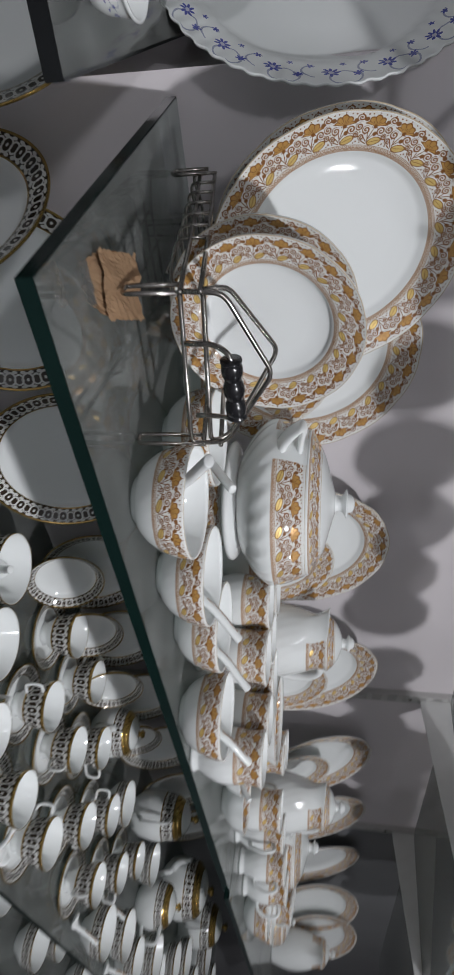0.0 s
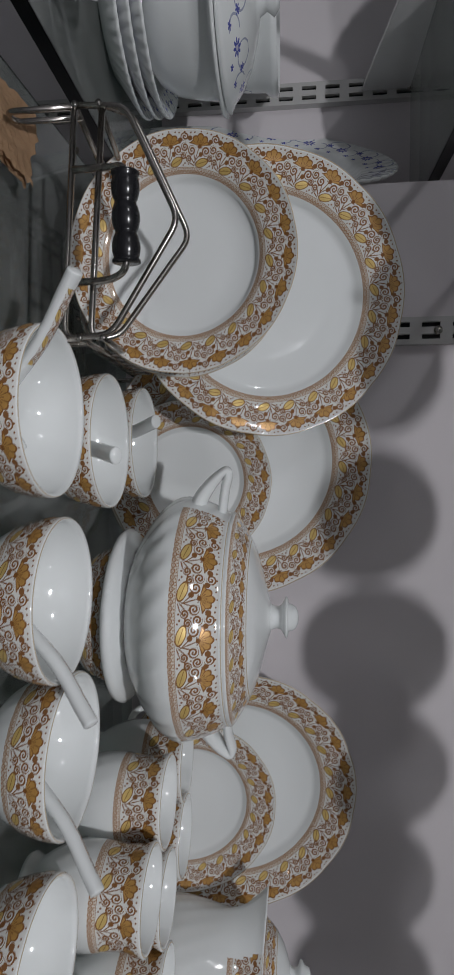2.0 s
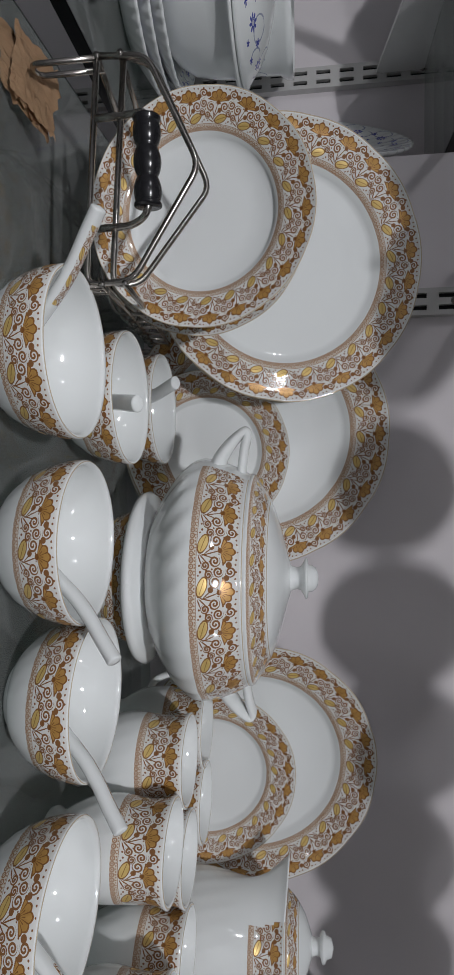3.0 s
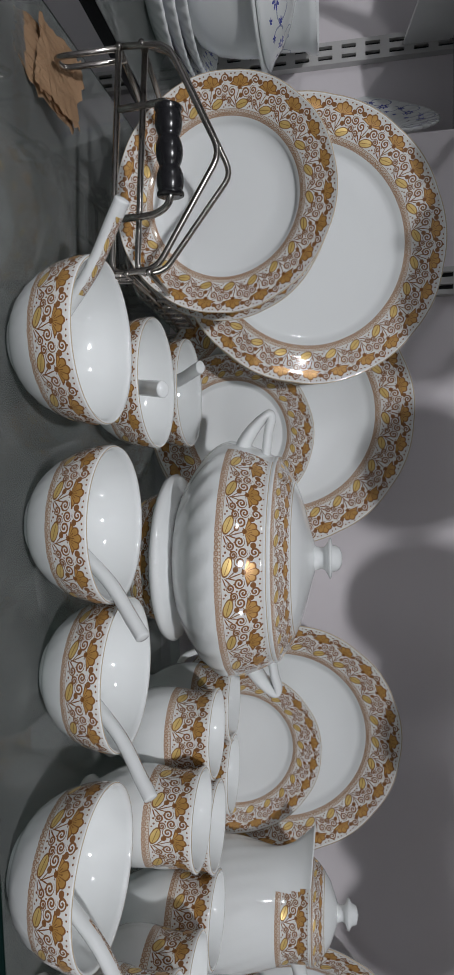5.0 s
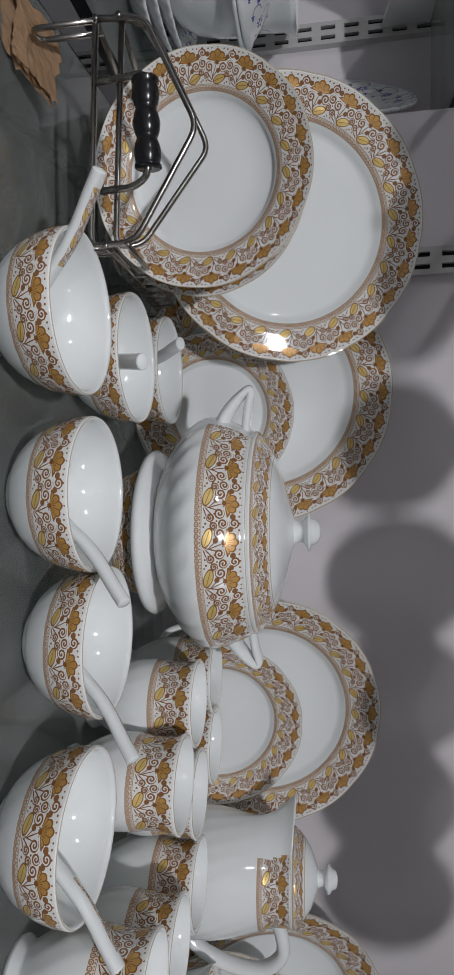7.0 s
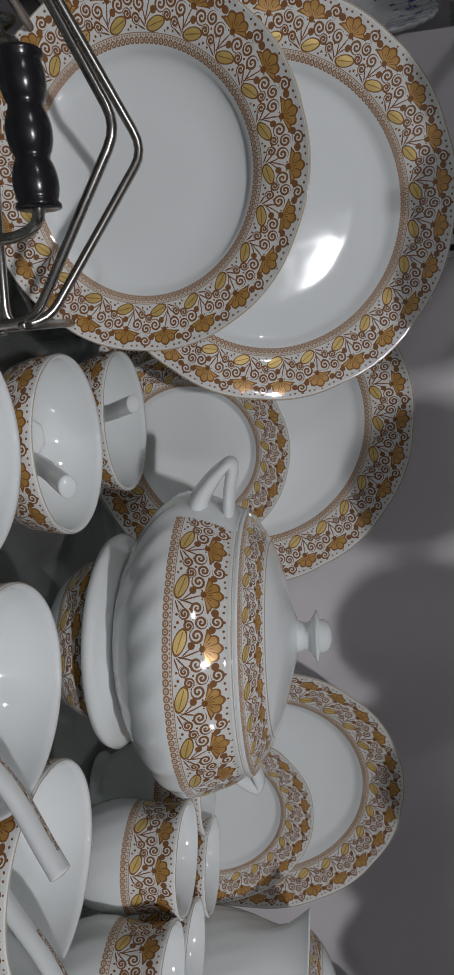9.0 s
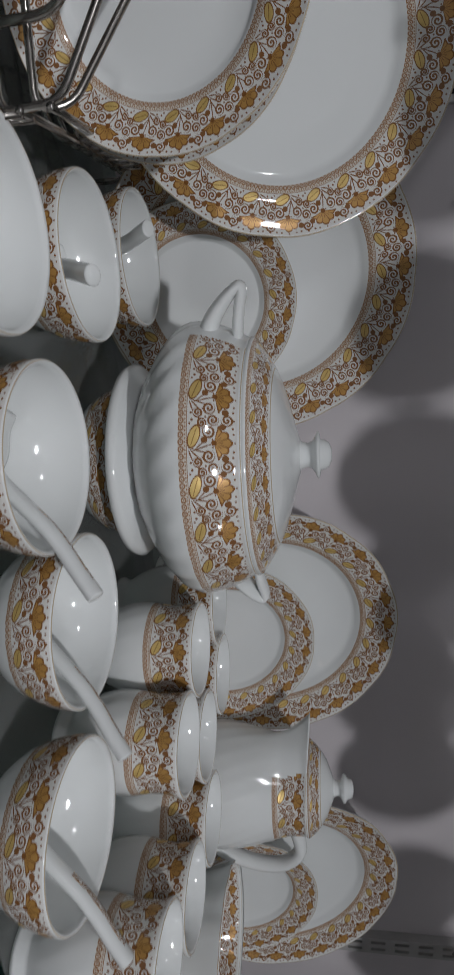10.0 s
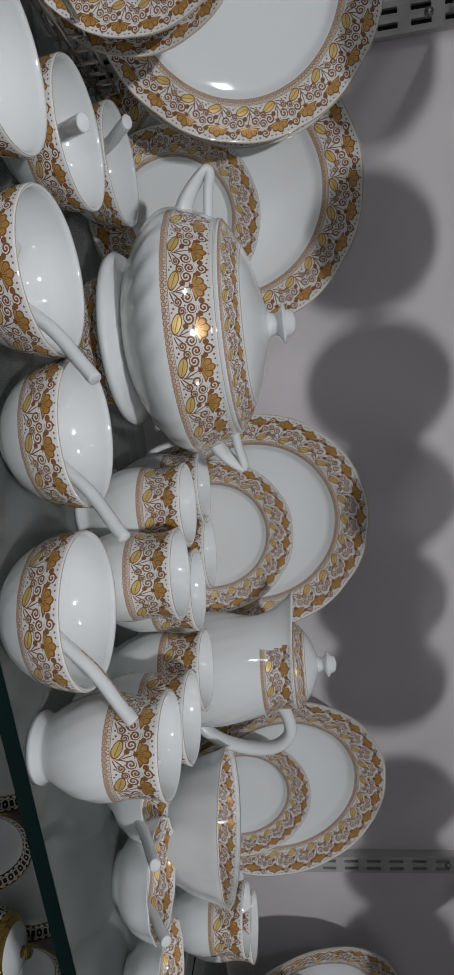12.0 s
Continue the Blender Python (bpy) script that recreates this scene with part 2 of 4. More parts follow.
GOLD, LATTICE, BLUE = gold_floral(), black_lattice(), blue_flower()
GLASS = shelf_glass("shelf_glass", (0.78, 0.86, 0.845), (0.88, 0.94, 0.925))
CLEAR = shelf_glass("thin_shelf_glass", (0.90, 0.93, 0.925), (0.95, 0.97, 0.965))
EDGE = plain("green_glass_edge", (0.004, 0.015, 0.013), 0.12, spread=0.3, scale=20)
BLACK_EDGE = plain("dark_glass_edge", (0.010, 0.011, 0.012), 0.15, spread=0.3, scale=20)
STEEL = plain("steel_wire", (0.40, 0.375, 0.35), 0.24, 1.0, scale=220, spread=0.25)
PLASTIC = plain("black_plastic", (0.012, 0.012, 0.014), 0.22, scale=90, spread=0.2, bump=0.1)
PAPER = plain("brown_paper", (0.45, 0.29, 0.17), 0.85, scale=70, spread=0.25, bump=0.6)
WALL = plain("painted_wall", (0.71, 0.665, 0.685), 0.6, scale=3.5, spread=0.05, bump=0.05)
UPRIGHT = plain("grey_enamel", (0.50, 0.49, 0.48), 0.4, scale=40, spread=0.08)
SLOT_SHADE = plain("slot_shade", (0.02, 0.02, 0.02), 0.8)
BRACKET = plain("white_enamel", (0.70, 0.70, 0.69), 0.4, scale=30, spread=0.08)
CEILING = plain("ceiling_paint", (0.55, 0.55, 0.55), 0.8, scale=4, spread=0.05)
FLOOR = plain("floor_tile", (0.09, 0.088, 0.085), 0.4, scale=6, spread=0.2)
SHOP = plain("shop_wall_paint_and_far_shade", (0.22, 0.22, 0.23), 0.8, scale=4, spread=0.15)


def glow(name, colour, strength):
    mat, tree, bsdf = shader(name)
    bsdf.inputs["Emission Color"].default_value = (*colour, 1)
    bsdf.inputs["Emission Strength"].default_value = strength
    return mat


DIODE = glow("diode", (1.0, 0.97, 0.92), 40.0)


# ---- mesh helpers ----
def finish(name, bm, mats, smooth=True):
    mesh = bpy.data.meshes.new(name)
    bmesh.ops.recalc_face_normals(bm, faces=bm.faces[:])
    bm.to_mesh(mesh)
    bm.free()
    for mt in mats if isinstance(mats, (list, tuple)) else [mats]:
        mesh.materials.append(mt)
    for p in mesh.polygons:
        p.use_smooth = smooth
    return mesh


def part(name, bm, mat, parent, label="", smooth=True):
    ob = new(name, finish(name, bm, mat, smooth))
    ob.parent = parent
    return tagged(ob, label)


def thing(name, m, label, category, group=""):
    ob = new(name)
    ob.empty_display_size = 0.02
    ob.matrix_world = m
    return tagged(ob, label, category, group)


def single(name, bm, mat, m, label, category, group="", kind="", smooth=True):
    ob = new(name, finish(name, bm, mat, smooth))
    ob.matrix_world = m
    return tagged(ob, label, category, group, kind)


def lathe(profile, seg=64, reps=24, shape=None):
    """Turns a profile of (radius, height, v) round z. shape(angle, radius, height) moves a point."""
    bm = bmesh.new()
    uv = bm.loops.layers.uv.new("band")
    rings = []
    for r, z, v in profile:
        ring = []
        if r < 1e-6:
            ring = [bm.verts.new((0, 0, z))] * seg
        else:
            for i in range(seg):
                a = 2 * math.pi * i / seg
                rr, zz = shape(a, r, z) if shape else (r, z)
                ring.append(bm.verts.new((rr * math.cos(a), rr * math.sin(a), zz)))
        rings.append(ring)
    for j in range(len(rings) - 1):
        for i in range(seg):
            n = (i + 1) % seg
            quad = [(rings[j][i], i, j), (rings[j][n], i + 1, j), (rings[j + 1][n], i + 1, j + 1), (rings[j + 1][i], i, j + 1)]
            seen, corners = set(), []
            for c in quad:
                if c[0] not in seen:
                    seen.add(c[0])
                    corners.append(c)
            if len(corners) < 3:
                continue
            face = bm.faces.new([c[0] for c in corners])
            for loop, c in zip(face.loops, corners):
                loop[uv].uv = (reps * c[1] / seg, 1 + profile[c[2]][2])
    return bm


def sweep(points, radii, n=10, bm=None, up=(0, 0, 1), v=None, reps=1):
    """A closed tube of elliptic section along points; radii: one (side, up) pair a point."""
    bm = bm or bmesh.new()
    points = [Vector(p) for p in points]
    rings = []
    for i, p in enumerate(points):
        along = (points[min(i + 1, len(points) - 1)] - points[max(i - 1, 0)]).normalized()
        side = along.cross(Vector(up))
        side = side.normalized() if side.length > 1e-4 else along.orthogonal().normalized()
        top = side.cross(along).normalized()
        a, b = radii[i] if isinstance(radii[i], (tuple, list)) else (radii[i], radii[i])
        rings.append([bm.verts.new(p + side * a * math.cos(2 * math.pi * j / n) + top * b * math.sin(2 * math.pi * j / n)) for j in range(n)])
    for s, t in zip(rings, rings[1:]):
        for j in range(n):
            bm.faces.new((s[j], s[(j + 1) % n], t[(j + 1) % n], t[j]))
    bm.faces.new(rings[0])
    bm.faces.new(rings[-1][::-1])
    return bm


def curve(points, steps=6):
    """A smooth line through the points."""
    points = [Vector(p) for p in points]
    out = []
    for i in range(len(points) - 1):
        a, b = points[i], points[i + 1]
        before = points[i - 1] if i else a * 2 - b
        after = points[i + 2] if i + 2 < len(points) else b * 2 - a
        for s in range(steps):
            t = s / steps
            out.append(0.5 * ((2 * a) + (b - before) * t + (2 * before - 5 * a + 4 * b - after) * t * t + (3 * a - before - 3 * b + after) * t ** 3))
    out.append(points[-1])
    return out


def rounded(points, radius=0.008, steps=4):
    """A bent wire: straight runs with rounded corners."""
    points = [Vector(p) for p in points]
    out = [points[0]]
    for a, b, c in zip(points, points[1:], points[2:]):
        r = min(radius, (a - b).length * 0.45, (c - b).length * 0.45)
        s, e = b + (a - b).normalized() * r, b + (c - b).normalized() * r
        for i in range(steps + 1):
            t = i / steps
            out.append(s * (1 - t) ** 2 + b * 2 * t * (1 - t) + e * t * t)
    out.append(points[-1])
    return out


def wire(points, r=0.0018, radius=0.008, bm=None):
    line = rounded(points, radius)
    return sweep(line, [r] * len(line), 8, bm, up=(0.13, 0.31, 0.94))


def box(x0, x1, y0, y1, z0, z1, bm=None, bevel=0.0):
    bm = bm or bmesh.new()
    made = bmesh.ops.create_cube(bm, size=1, matrix=Matrix.Translation(((x0 + x1) / 2, (y0 + y1) / 2, (z0 + z1) / 2)) @ Matrix.Diagonal((x1 - x0, y1 - y0, z1 - z0, 1)))
    if bevel:
        edges = {e for vt in made["verts"] for e in vt.link_edges}
        bmesh.ops.bevel(bm, geom=list(edges), offset=bevel, segments=2, affect="EDGES")
    return bm


# ---- structure ----
CORNER, BACK = -0.40, 0.20
FLOOR_Z, CEIL_Z, FAR = -1.28, 1.40, -2.6


def slab(name, label, m, *spans):
    return single(name, box(*spans), m, Matrix(), label, "wall", kind="structure", smooth=False)


slab("wall_shelf", "lilac-grey painted wall behind the display shelves", WALL, CORNER, 4.2, 0.0, BACK + 0.1, FLOOR_Z, CEIL_Z)
slab("wall_recess", "lilac-grey painted wall of the recess beside the shelves", WALL, -2.2, CORNER, BACK, BACK + 0.1, FLOOR_Z, CEIL_Z)
# thin dark sheet laid over the wall: dimness of the far bays as colour
slab("wall_far_shade", "thin dark sheet standing in for shade behind the furthest shelves", SHOP, 1.492, 4.2, -0.004, -0.0002, FLOOR_Z, CEIL_Z)
slab("wall_west", "plain painted shop wall closing the room", SHOP, -2.3, -2.2, FAR - 0.1, BACK + 0.1, FLOOR_Z, CEIL_Z)
slab("wall_east", "plain painted shop wall closing the room", SHOP, 4.2, 4.3, FAR - 0.1, BACK + 0.1, FLOOR_Z, CEIL_Z)
slab("wall_south", "plain painted shop wall across the aisle", SHOP, -2.2, 4.2, FAR - 0.1, FAR, FLOOR_Z, CEIL_Z)
tagged(single("floor", box(-2.3, 4.3, FAR - 0.1, BACK + 0.1, FLOOR_Z - 0.1, FLOOR_Z), FLOOR, Matrix(), "grey tiled shop floor", "floor", kind="structure", smooth=False))
tagged(single("ceiling", box(-2.3, 4.3, FAR - 0.1, BACK + 0.1, CEIL_Z, CEIL_Z + 0.1), CEILING, Matrix(), "white painted shop ceiling", "ceiling", kind="structure", smooth=False))


def shelf(name, x0, x1, y0, y1, top, thick, edge, label):
    """A glass shelf whose cut edges look dark."""
    ob = thing(name, pose(x0, y1, top), label, "shelf", "glass shelves")
    w, d = x1 - x0, y1 - y0
    pane = part("pane", box(0, w, -d, 0, -thick, 0), CLEAR if top > 0.2 else GLASS, ob, "clear glass pane with faint smears", smooth=False)
    pane.visible_shadow = top < 0.2
    e = 0.0015
    rim_edge = part("front_edge", box(-e, w + e, -d - e, -d - 0.0002, -thick, 0.0002, bevel=0.0005), GLASS if top > 0.4 else edge, ob, "green polished glass edge", smooth=False)
    rim_edge.visible_shadow = top < 0.4
    part("end_edge", box(-e, -0.0002, -d, 0, -thick, 0.0002, bevel=0.0005), edge, ob, "dark green polished glass edge", smooth=False)
    return ob


shelf("glass_shelf", -0.378, 0.727, -0.398, -0.012, 0.0, 0.011, EDGE, "clear glass shelf carrying the gold-patterned dinner set")
shelf("glass_shelf", 0.733, 1.472, -0.408, -0.012, 0.0, 0.009, EDGE, "clear glass shelf continuing along the wall")
shelf("glass_shelf", 1.478, 3.0, -0.408, -0.012, 0.0, 0.009, EDGE, "clear glass shelf continuing along the wall")
shelf("glass_shelf", -0.378, 3.0, -0.48, -0.012, -0.33, 0.010, EDGE, "glass shelf below carrying black-patterned crockery")
shelf("glass_shelf", -0.378, 0.727, -0.40, -0.012, 0.41, 0.009, EDGE, "clear glass shelf above the gold-patterned set")
shelf("glass_shelf", 0.733, 1.472, -0.40, -0.012, 0.41, 0.009, EDGE, "clear glass shelf above the next bay")
shelf("glass_shelf", 1.478, 3.0, -0.40, -0.012, 0.41, 0.009, EDGE, "clear glass shelf above the far bay")


def upright(x, y, z0, z1):
    """A slotted shelving upright: two columns of slots."""
    ob = thing("slotted_upright", pose(x, y, 0), "grey enamelled slotted shelving upright screwed to the wall", "upright", "shelf uprights")
    bm = bmesh.new()
    xs = [-0.0135, -0.0085, -0.0035, 0.0035, 0.0085, 0.0135]
    n = int((z1 - z0) / 0.03)
    for i in range(n):
        za = z0 + i * 0.03
        for ra, rb, gap in ((za, za + 0.006, False), (za + 0.006, za + 0.024, True), (za + 0.024, za + 0.03, False)):
            for c in range(5):
                if gap and c in (1, 3):
                    for p, q in ((xs[c], xs[c]), (xs[c + 1], xs[c + 1])):
                        bm.faces.new([bm.verts.new(t) for t in ((p, 0, ra), (q, 0.006, ra), (q, 0.006, rb), (p, 0, rb))])
                    continue
                bm.faces.new([bm.verts.new(t) for t in ((xs[c], 0, ra), (xs[c + 1], 0, ra), (xs[c + 1], 0, rb), (xs[c], 0, rb))])
    for sx in (-0.0135, 0.0135):
        bm.faces.new([bm.verts.new(t) for t in ((sx, 0, z0), (sx, 0.012, z0), (sx, 0.012, z0 + n * 0.03), (sx, 0, z0 + n * 0.03))])
    bmesh.ops.remove_doubles(bm, verts=bm.verts[:], dist=1e-5)
    part("channel", bm, UPRIGHT, ob, smooth=False)
    # near-black sheet behind the slots: the hollow's shade put into colour
    part("channel_shade", box(-0.0125, 0.0125, 0.007, 0.0115, z0, z0 + n * 0.03), SLOT_SHADE, ob, "near-black sheet standing in for shade inside the channel", smooth=False)
    for zz in (0.322, -0.15):
        head = lathe([(0, 0.003, -1), (0.0035, 0.0022, -1), (0.0045, 0, -1)], 16)
        s = part("screw", head, STEEL, ob, "steel screw head")
        s.matrix_local = pose(0, -0.0002, zz, 90, 0, 0)
    return ob


for ux in (-0.25, 0.73, 1.475):
    upright(ux, -0.0122, -0.6, 0.9)
upright(-0.59, BACK - 0.0122, -0.6, 0.9)


def bracket(x, y, z, depth):
    """A tapering shelf arm."""
    bm = bmesh.new()
    t = 0.0025
    side = [(0, 0), (0, -0.06), (-0.02, -0.058), (-depth, -0.018), (-depth, 0)]
    left = [bm.verts.new((-t, a, b)) for a, b in side]
    right = [bm.verts.new((t, a, b)) for a, b in side]
    bm.faces.new(left), bm.faces.new(right[::-1])
    for i in range(5):
        bm.faces.new((left[i], left[(i + 1) % 5], right[(i + 1) % 5], right[i]))
    bmesh.ops.bevel(bm, geom=bm.edges[:], offset=0.0006, segments=1, affect="EDGES")
    return single("shelf_bracket", bm, BRACKET, pose(x, y, z), "white enamelled tapering bracket under a glass shelf", "bracket", "shelf brackets", smooth=False)


for ux in (-0.25, 0.73, 1.475):
    bracket(ux, -0.0124, 0.4008, 0.33)
    bracket(ux, -0.0124, -0.0112, 0.28)
bracket(-0.59, BACK - 0.0124, 0.3228, 0.33)


TAG = plain("blue_plastic", (0.20, 0.27, 0.40), 0.35, scale=60, spread=0.15)
tag = single("shelf_clip", lathe([(0, 0.002, -1), (0.011, 0.002, -1), (0.012, 0.001, -1), (0.012, -0.001, -1), (0.011, -0.002, -1), (0, -0.002, -1)], 24, 1), TAG, pose(-0.2555, -0.205, -0.034, 0, 90, 0), "small blue plastic disc clipped to a bracket", "clip")


# ---- dishes ----
def plate_profile(R, band, depth, thick=0.0042):
    """Well, shoulder and rim from the middle out, then the underside back."""
    ri = R * (1 - band)
    return [(0, depth * 0.16, -1), (ri * 0.6, depth * 0.14, -1), (ri * 0.9, depth * 0.18, -1), (ri * 0.965, depth * 0.30, -0.3),
            (ri, depth * 0.52, 0.0), (ri + (R - ri) * 0.33, depth * 0.68, 0.33), (ri + (R - ri) * 0.66, depth * 0.84, 0.66), (R * 0.985, depth * 0.985, 0.985),
            (R * 0.994, depth * 1.02, 1.1), (R, depth * 1.0, 1.1), (R * 0.995, depth - thick * 0.7, 1.4), (ri * 1.02, depth * 0.45 - thick, 1.6), (ri * 0.93, 0.001, 1.6),
            (ri * 0.72, 0.0, 1.6), (ri * 0.69, depth * 0.16 - thick * 0.6, 1.6), (0, depth * 0.16 - thick * 0.6, 1.6)]


def scallop(R, lobes, size, near=0.55):
    def move(a, r, z):
        w = max(0, (r / R - near) / (1 - near)) ** 2
        return r * (1 + size * w * (abs(math.cos(lobes * a / 2)) - 0.5)), z
    return move


def plate_bmesh(R, band=0.30, depth=0.022, reps=30, lobes=12, size=0.008, seg=96):
    return lathe(plate_profile(R, band, depth), seg, reps, scallop(R, lobes, size))


def standing(x, y_top, R, top, turn=0.0):
    """Pose of a plate that stands on the shelf and leans back: its top edge at y_top, at that height."""
    lean = math.degrees(math.acos(min(1, top / (2 * R))))
    return pose(x, y_top - R * math.sin(radians(lean)), top / 2, 90 - lean, 0, 0) @ pose(0, 0, 0, 0, 0, turn)


DINNER = "white dinner plate with gold floral rim"
SIDE = "small white plate with gold floral rim"


def plate(m, R, label, mat=GOLD, group="gold floral plates", **kw):
    name = "dinner_plate" if R > 0.1 else "side_plate"
    return single(name, plate_bmesh(R, **kw), mat, m, label, "plate", group)


BIG = dict(band=0.285, reps=26)
SMALL = dict(band=0.33, reps=22, depth=0.016, lobes=10)


def rim_pose(x, y, z, tilt, turn, depth=0.022, spin=0.0):
    """Pose of a plate whose rim circle has its centre at (x, y, z)."""
    return pose(x, y, z, tilt, 0, turn) @ pose(0, 0, -depth, 0, 0, spin)


plate(rim_pose(-0.1194, -0.070, 0.1270, 79.7, 0, spin=40), 0.1292, DINNER + " leaning towards the wall", **BIG)
plate(rim_pose(0.211, -0.072, 0.1205, 82, 0, spin=95), 0.1218, DINNER + " leaning towards the wall", **BIG)
plate(rim_pose(0.541, -0.089, 0.1220, 77, 1.5, spin=10), 0.1250, DINNER + " leaning towards the wall", **BIG)
plate(rim_pose(-0.1010, -0.073, 0.0783, 79.3, 0, 0.016, 20), 0.0797, SIDE + " propped against a plate", **SMALL)
plate(rim_pose(0.207, -0.110, 0.0810, 79, 0, 0.016, 70), 0.0825, SIDE + " propped against a plate", **SMALL)
plate(rim_pose(0.520, -0.122, 0.0775, 80, 0, 0.016, 33), 0.0790, SIDE + " propped against a plate", **SMALL)
# plates held by the wire rack
plate(rim_pose(-0.265, -0.125, 0.160, 74, 4.5, spin=5), 0.1208, DINNER + " standing in the wire rack", **BIG)
plate(rim_pose(-0.266, -0.104, 0.158, 74, 4.5, spin=50), 0.1208, DINNER + " behind another in the rack", **BIG)
plate(rim_pose(-0.264, -0.257, 0.105, 95, 3, 0.016, 12), 0.0783, SIDE + " in front in the rack", **SMALL)
plate(rim_pose(-0.265, -0.222, 0.099, 91, 3.5, 0.016, 77), 0.0783, SIDE + " behind another in the rack", **SMALL)


def twist(flutes, turn, size, z0, z1):
    """Slanting flutes between two heights."""
    def move(a, r, z):
        w = max(0.0, min(1.0, (z - z0) / (0.25 * (z1 - z0)), (z1 - z) / (0.25 * (z1 - z0))))
        return r * (1 + size * w * math.sin(flutes * a + turn * z)), z
    return move


def bowl_profile(R, h, foot, b0, b1, thick=0.0026):
    """A footed round bowl with a band between the heights b0 and b1 of its outside."""
    outer = [(0, 0.004, -1), (foot * 0.86, 0.004, -1), (foot * 0.9, 0.0, -1), (foot, 0.0, -1), (foot * 1.06, 0.0025, -1)]
    n = 14
    for i in range(1, n + 1):
        t = i / n
        z = 0.0025 + (h - 0.0025) * t
        r = foot * 1.06 + (R - foot * 1.06) * math.sin(min(1, t * 1.04) * math.pi / 2) ** 0.60
        outer.append((r, z, (z - b0) / (b1 - b0)))
    inner = [(R - thick * 0.3, h + 0.0012, 1.1), (R - thick, h, 2)]
    for i in range(n - 1, 0, -2):
        t = i / n
        z = 0.008 + (h - 0.008) * t
        inner.append((foot * 1.0 + (R - foot) * math.sin(min(1, t * 1.04) * math.pi / 2) ** 0.55 - thick, z, 2))
    return outer + inner + [(foot * 0.6, 0.0085, 2), (0, 0.008, 2)]


BOWL_MESH = None
BOWL_R, BOWL_H = 0.0478, 0.0495


def soup_bowl(x, y, turn=0.0, label="small white soup bowl with a gold floral band"):
    global BOWL_MESH
    if BOWL_MESH is None:
        BOWL_MESH = finish("soup_bowl", lathe(bowl_profile(BOWL_R, BOWL_H, 0.020, 0.0240, 0.0496), 64, 12, twist(22, 320, 0.010, 0.006, 0.030)), GOLD)
    ob = new("soup_bowl", BOWL_MESH)
    ob.matrix_world = pose(x, y, 0.0003, 0, 0, turn)
    return tagged(ob, label, "bowl", "soup bowls")


def soup_spoon(base, tip, label="white porcelain soup spoon resting in a bowl"):
    """A flat-bottomed soup spoon from its bowl at base to the end of its handle at tip."""
    base, tip = Vector(base), Vector(tip)
    flat = Vector((tip.x - base.x, tip.y - base.y, 0)).normalized()
    line = curve([base - flat * 0.020 + Vector((0, 0, 0.007)), base - flat * 0.012, base, base + flat * 0.014 + Vector((0, 0, 0.003)), base.lerp(tip, 0.55), base.lerp(tip, 0.85), base.lerp(tip, 0.96), tip], 6)
    n = len(line)
    radii = []
    for i in range(n):
        t = i / (n - 1)
        if t < 0.40:
            radii.append((0.0045 + 0.0105 * math.sin(math.pi * min(1, (t + 0.03) / 0.46)), 0.0030))
        else:
            radii.append((0.0055, 0.0042) if t < 0.93 else (0.0003 + 0.0052 * math.sqrt(max(0, 1 - ((t - 0.93) / 0.07) ** 2)), 0.0003 + 0.0039 * math.sqrt(max(0, 1 - ((t - 0.93) / 0.07) ** 2))))
    bm = sweep(line, radii, 14)
    layer = bm.loops.layers.uv.get("band") or bm.loops.layers.uv.new("band")
    bmesh.ops.recalc_face_normals(bm, faces=bm.faces[:])
    bm.normal_update()
    run = (tip - base).normalized()
    side = run.cross(Vector((0, 0, 1))).normalized()
    top = side.cross(run)
    for f in bm.faces:
        c = f.calc_center_median()
        along = (c - base).dot(run) / (tip - base).length
        on = 0.40 < along < 0.90 and f.normal.dot(top) > 0.70 and f.normal.dot(side) < 0.1
        for loop in f.loops:
            p = loop.vert.co - base
            loop[layer].uv = (p.dot(run) / 0.016, 1.60 + p.dot(side) / 0.012) if on else (0.0, 0.0)
    return single("soup_spoon", bm, GOLD, Matrix(), label, "spoon", "soup spoons")


for cx, cy, tip in ((-0.157, -0.343, (-0.226, -0.370, 0.074)), (-0.0495, -0.334, (0.011, -0.364, 0.075)),
                    (0.0465, -0.325, (0.106, -0.363, 0.076)), (0.145, -0.374, (0.208, -0.398, 0.074))):
    soup_bowl(cx, cy, cx * 900)
    way = (Vector(tip) - Vector((cx, cy, 0.074))).normalized()
    b = Vector((cx, cy, 0)) - way * 0.004
    soup_spoon((b.x, b.y, 0.020), tip)
for cx, cy, tip in ((-0.1405, -0.2380, (-0.1314, -0.302, 0.073)), (-0.1388, -0.1370, (-0.1560, -0.194, 0.074))):
    soup_bowl(cx, cy, cx * 700)
    soup_spoon((cx, cy + 0.006, 0.016), tip)
under = soup_bowl(0.0, -0.182, 40, "white bowl with a floral band standing under the tureen")
under.scale = (1.12, 1.12, 0.76)


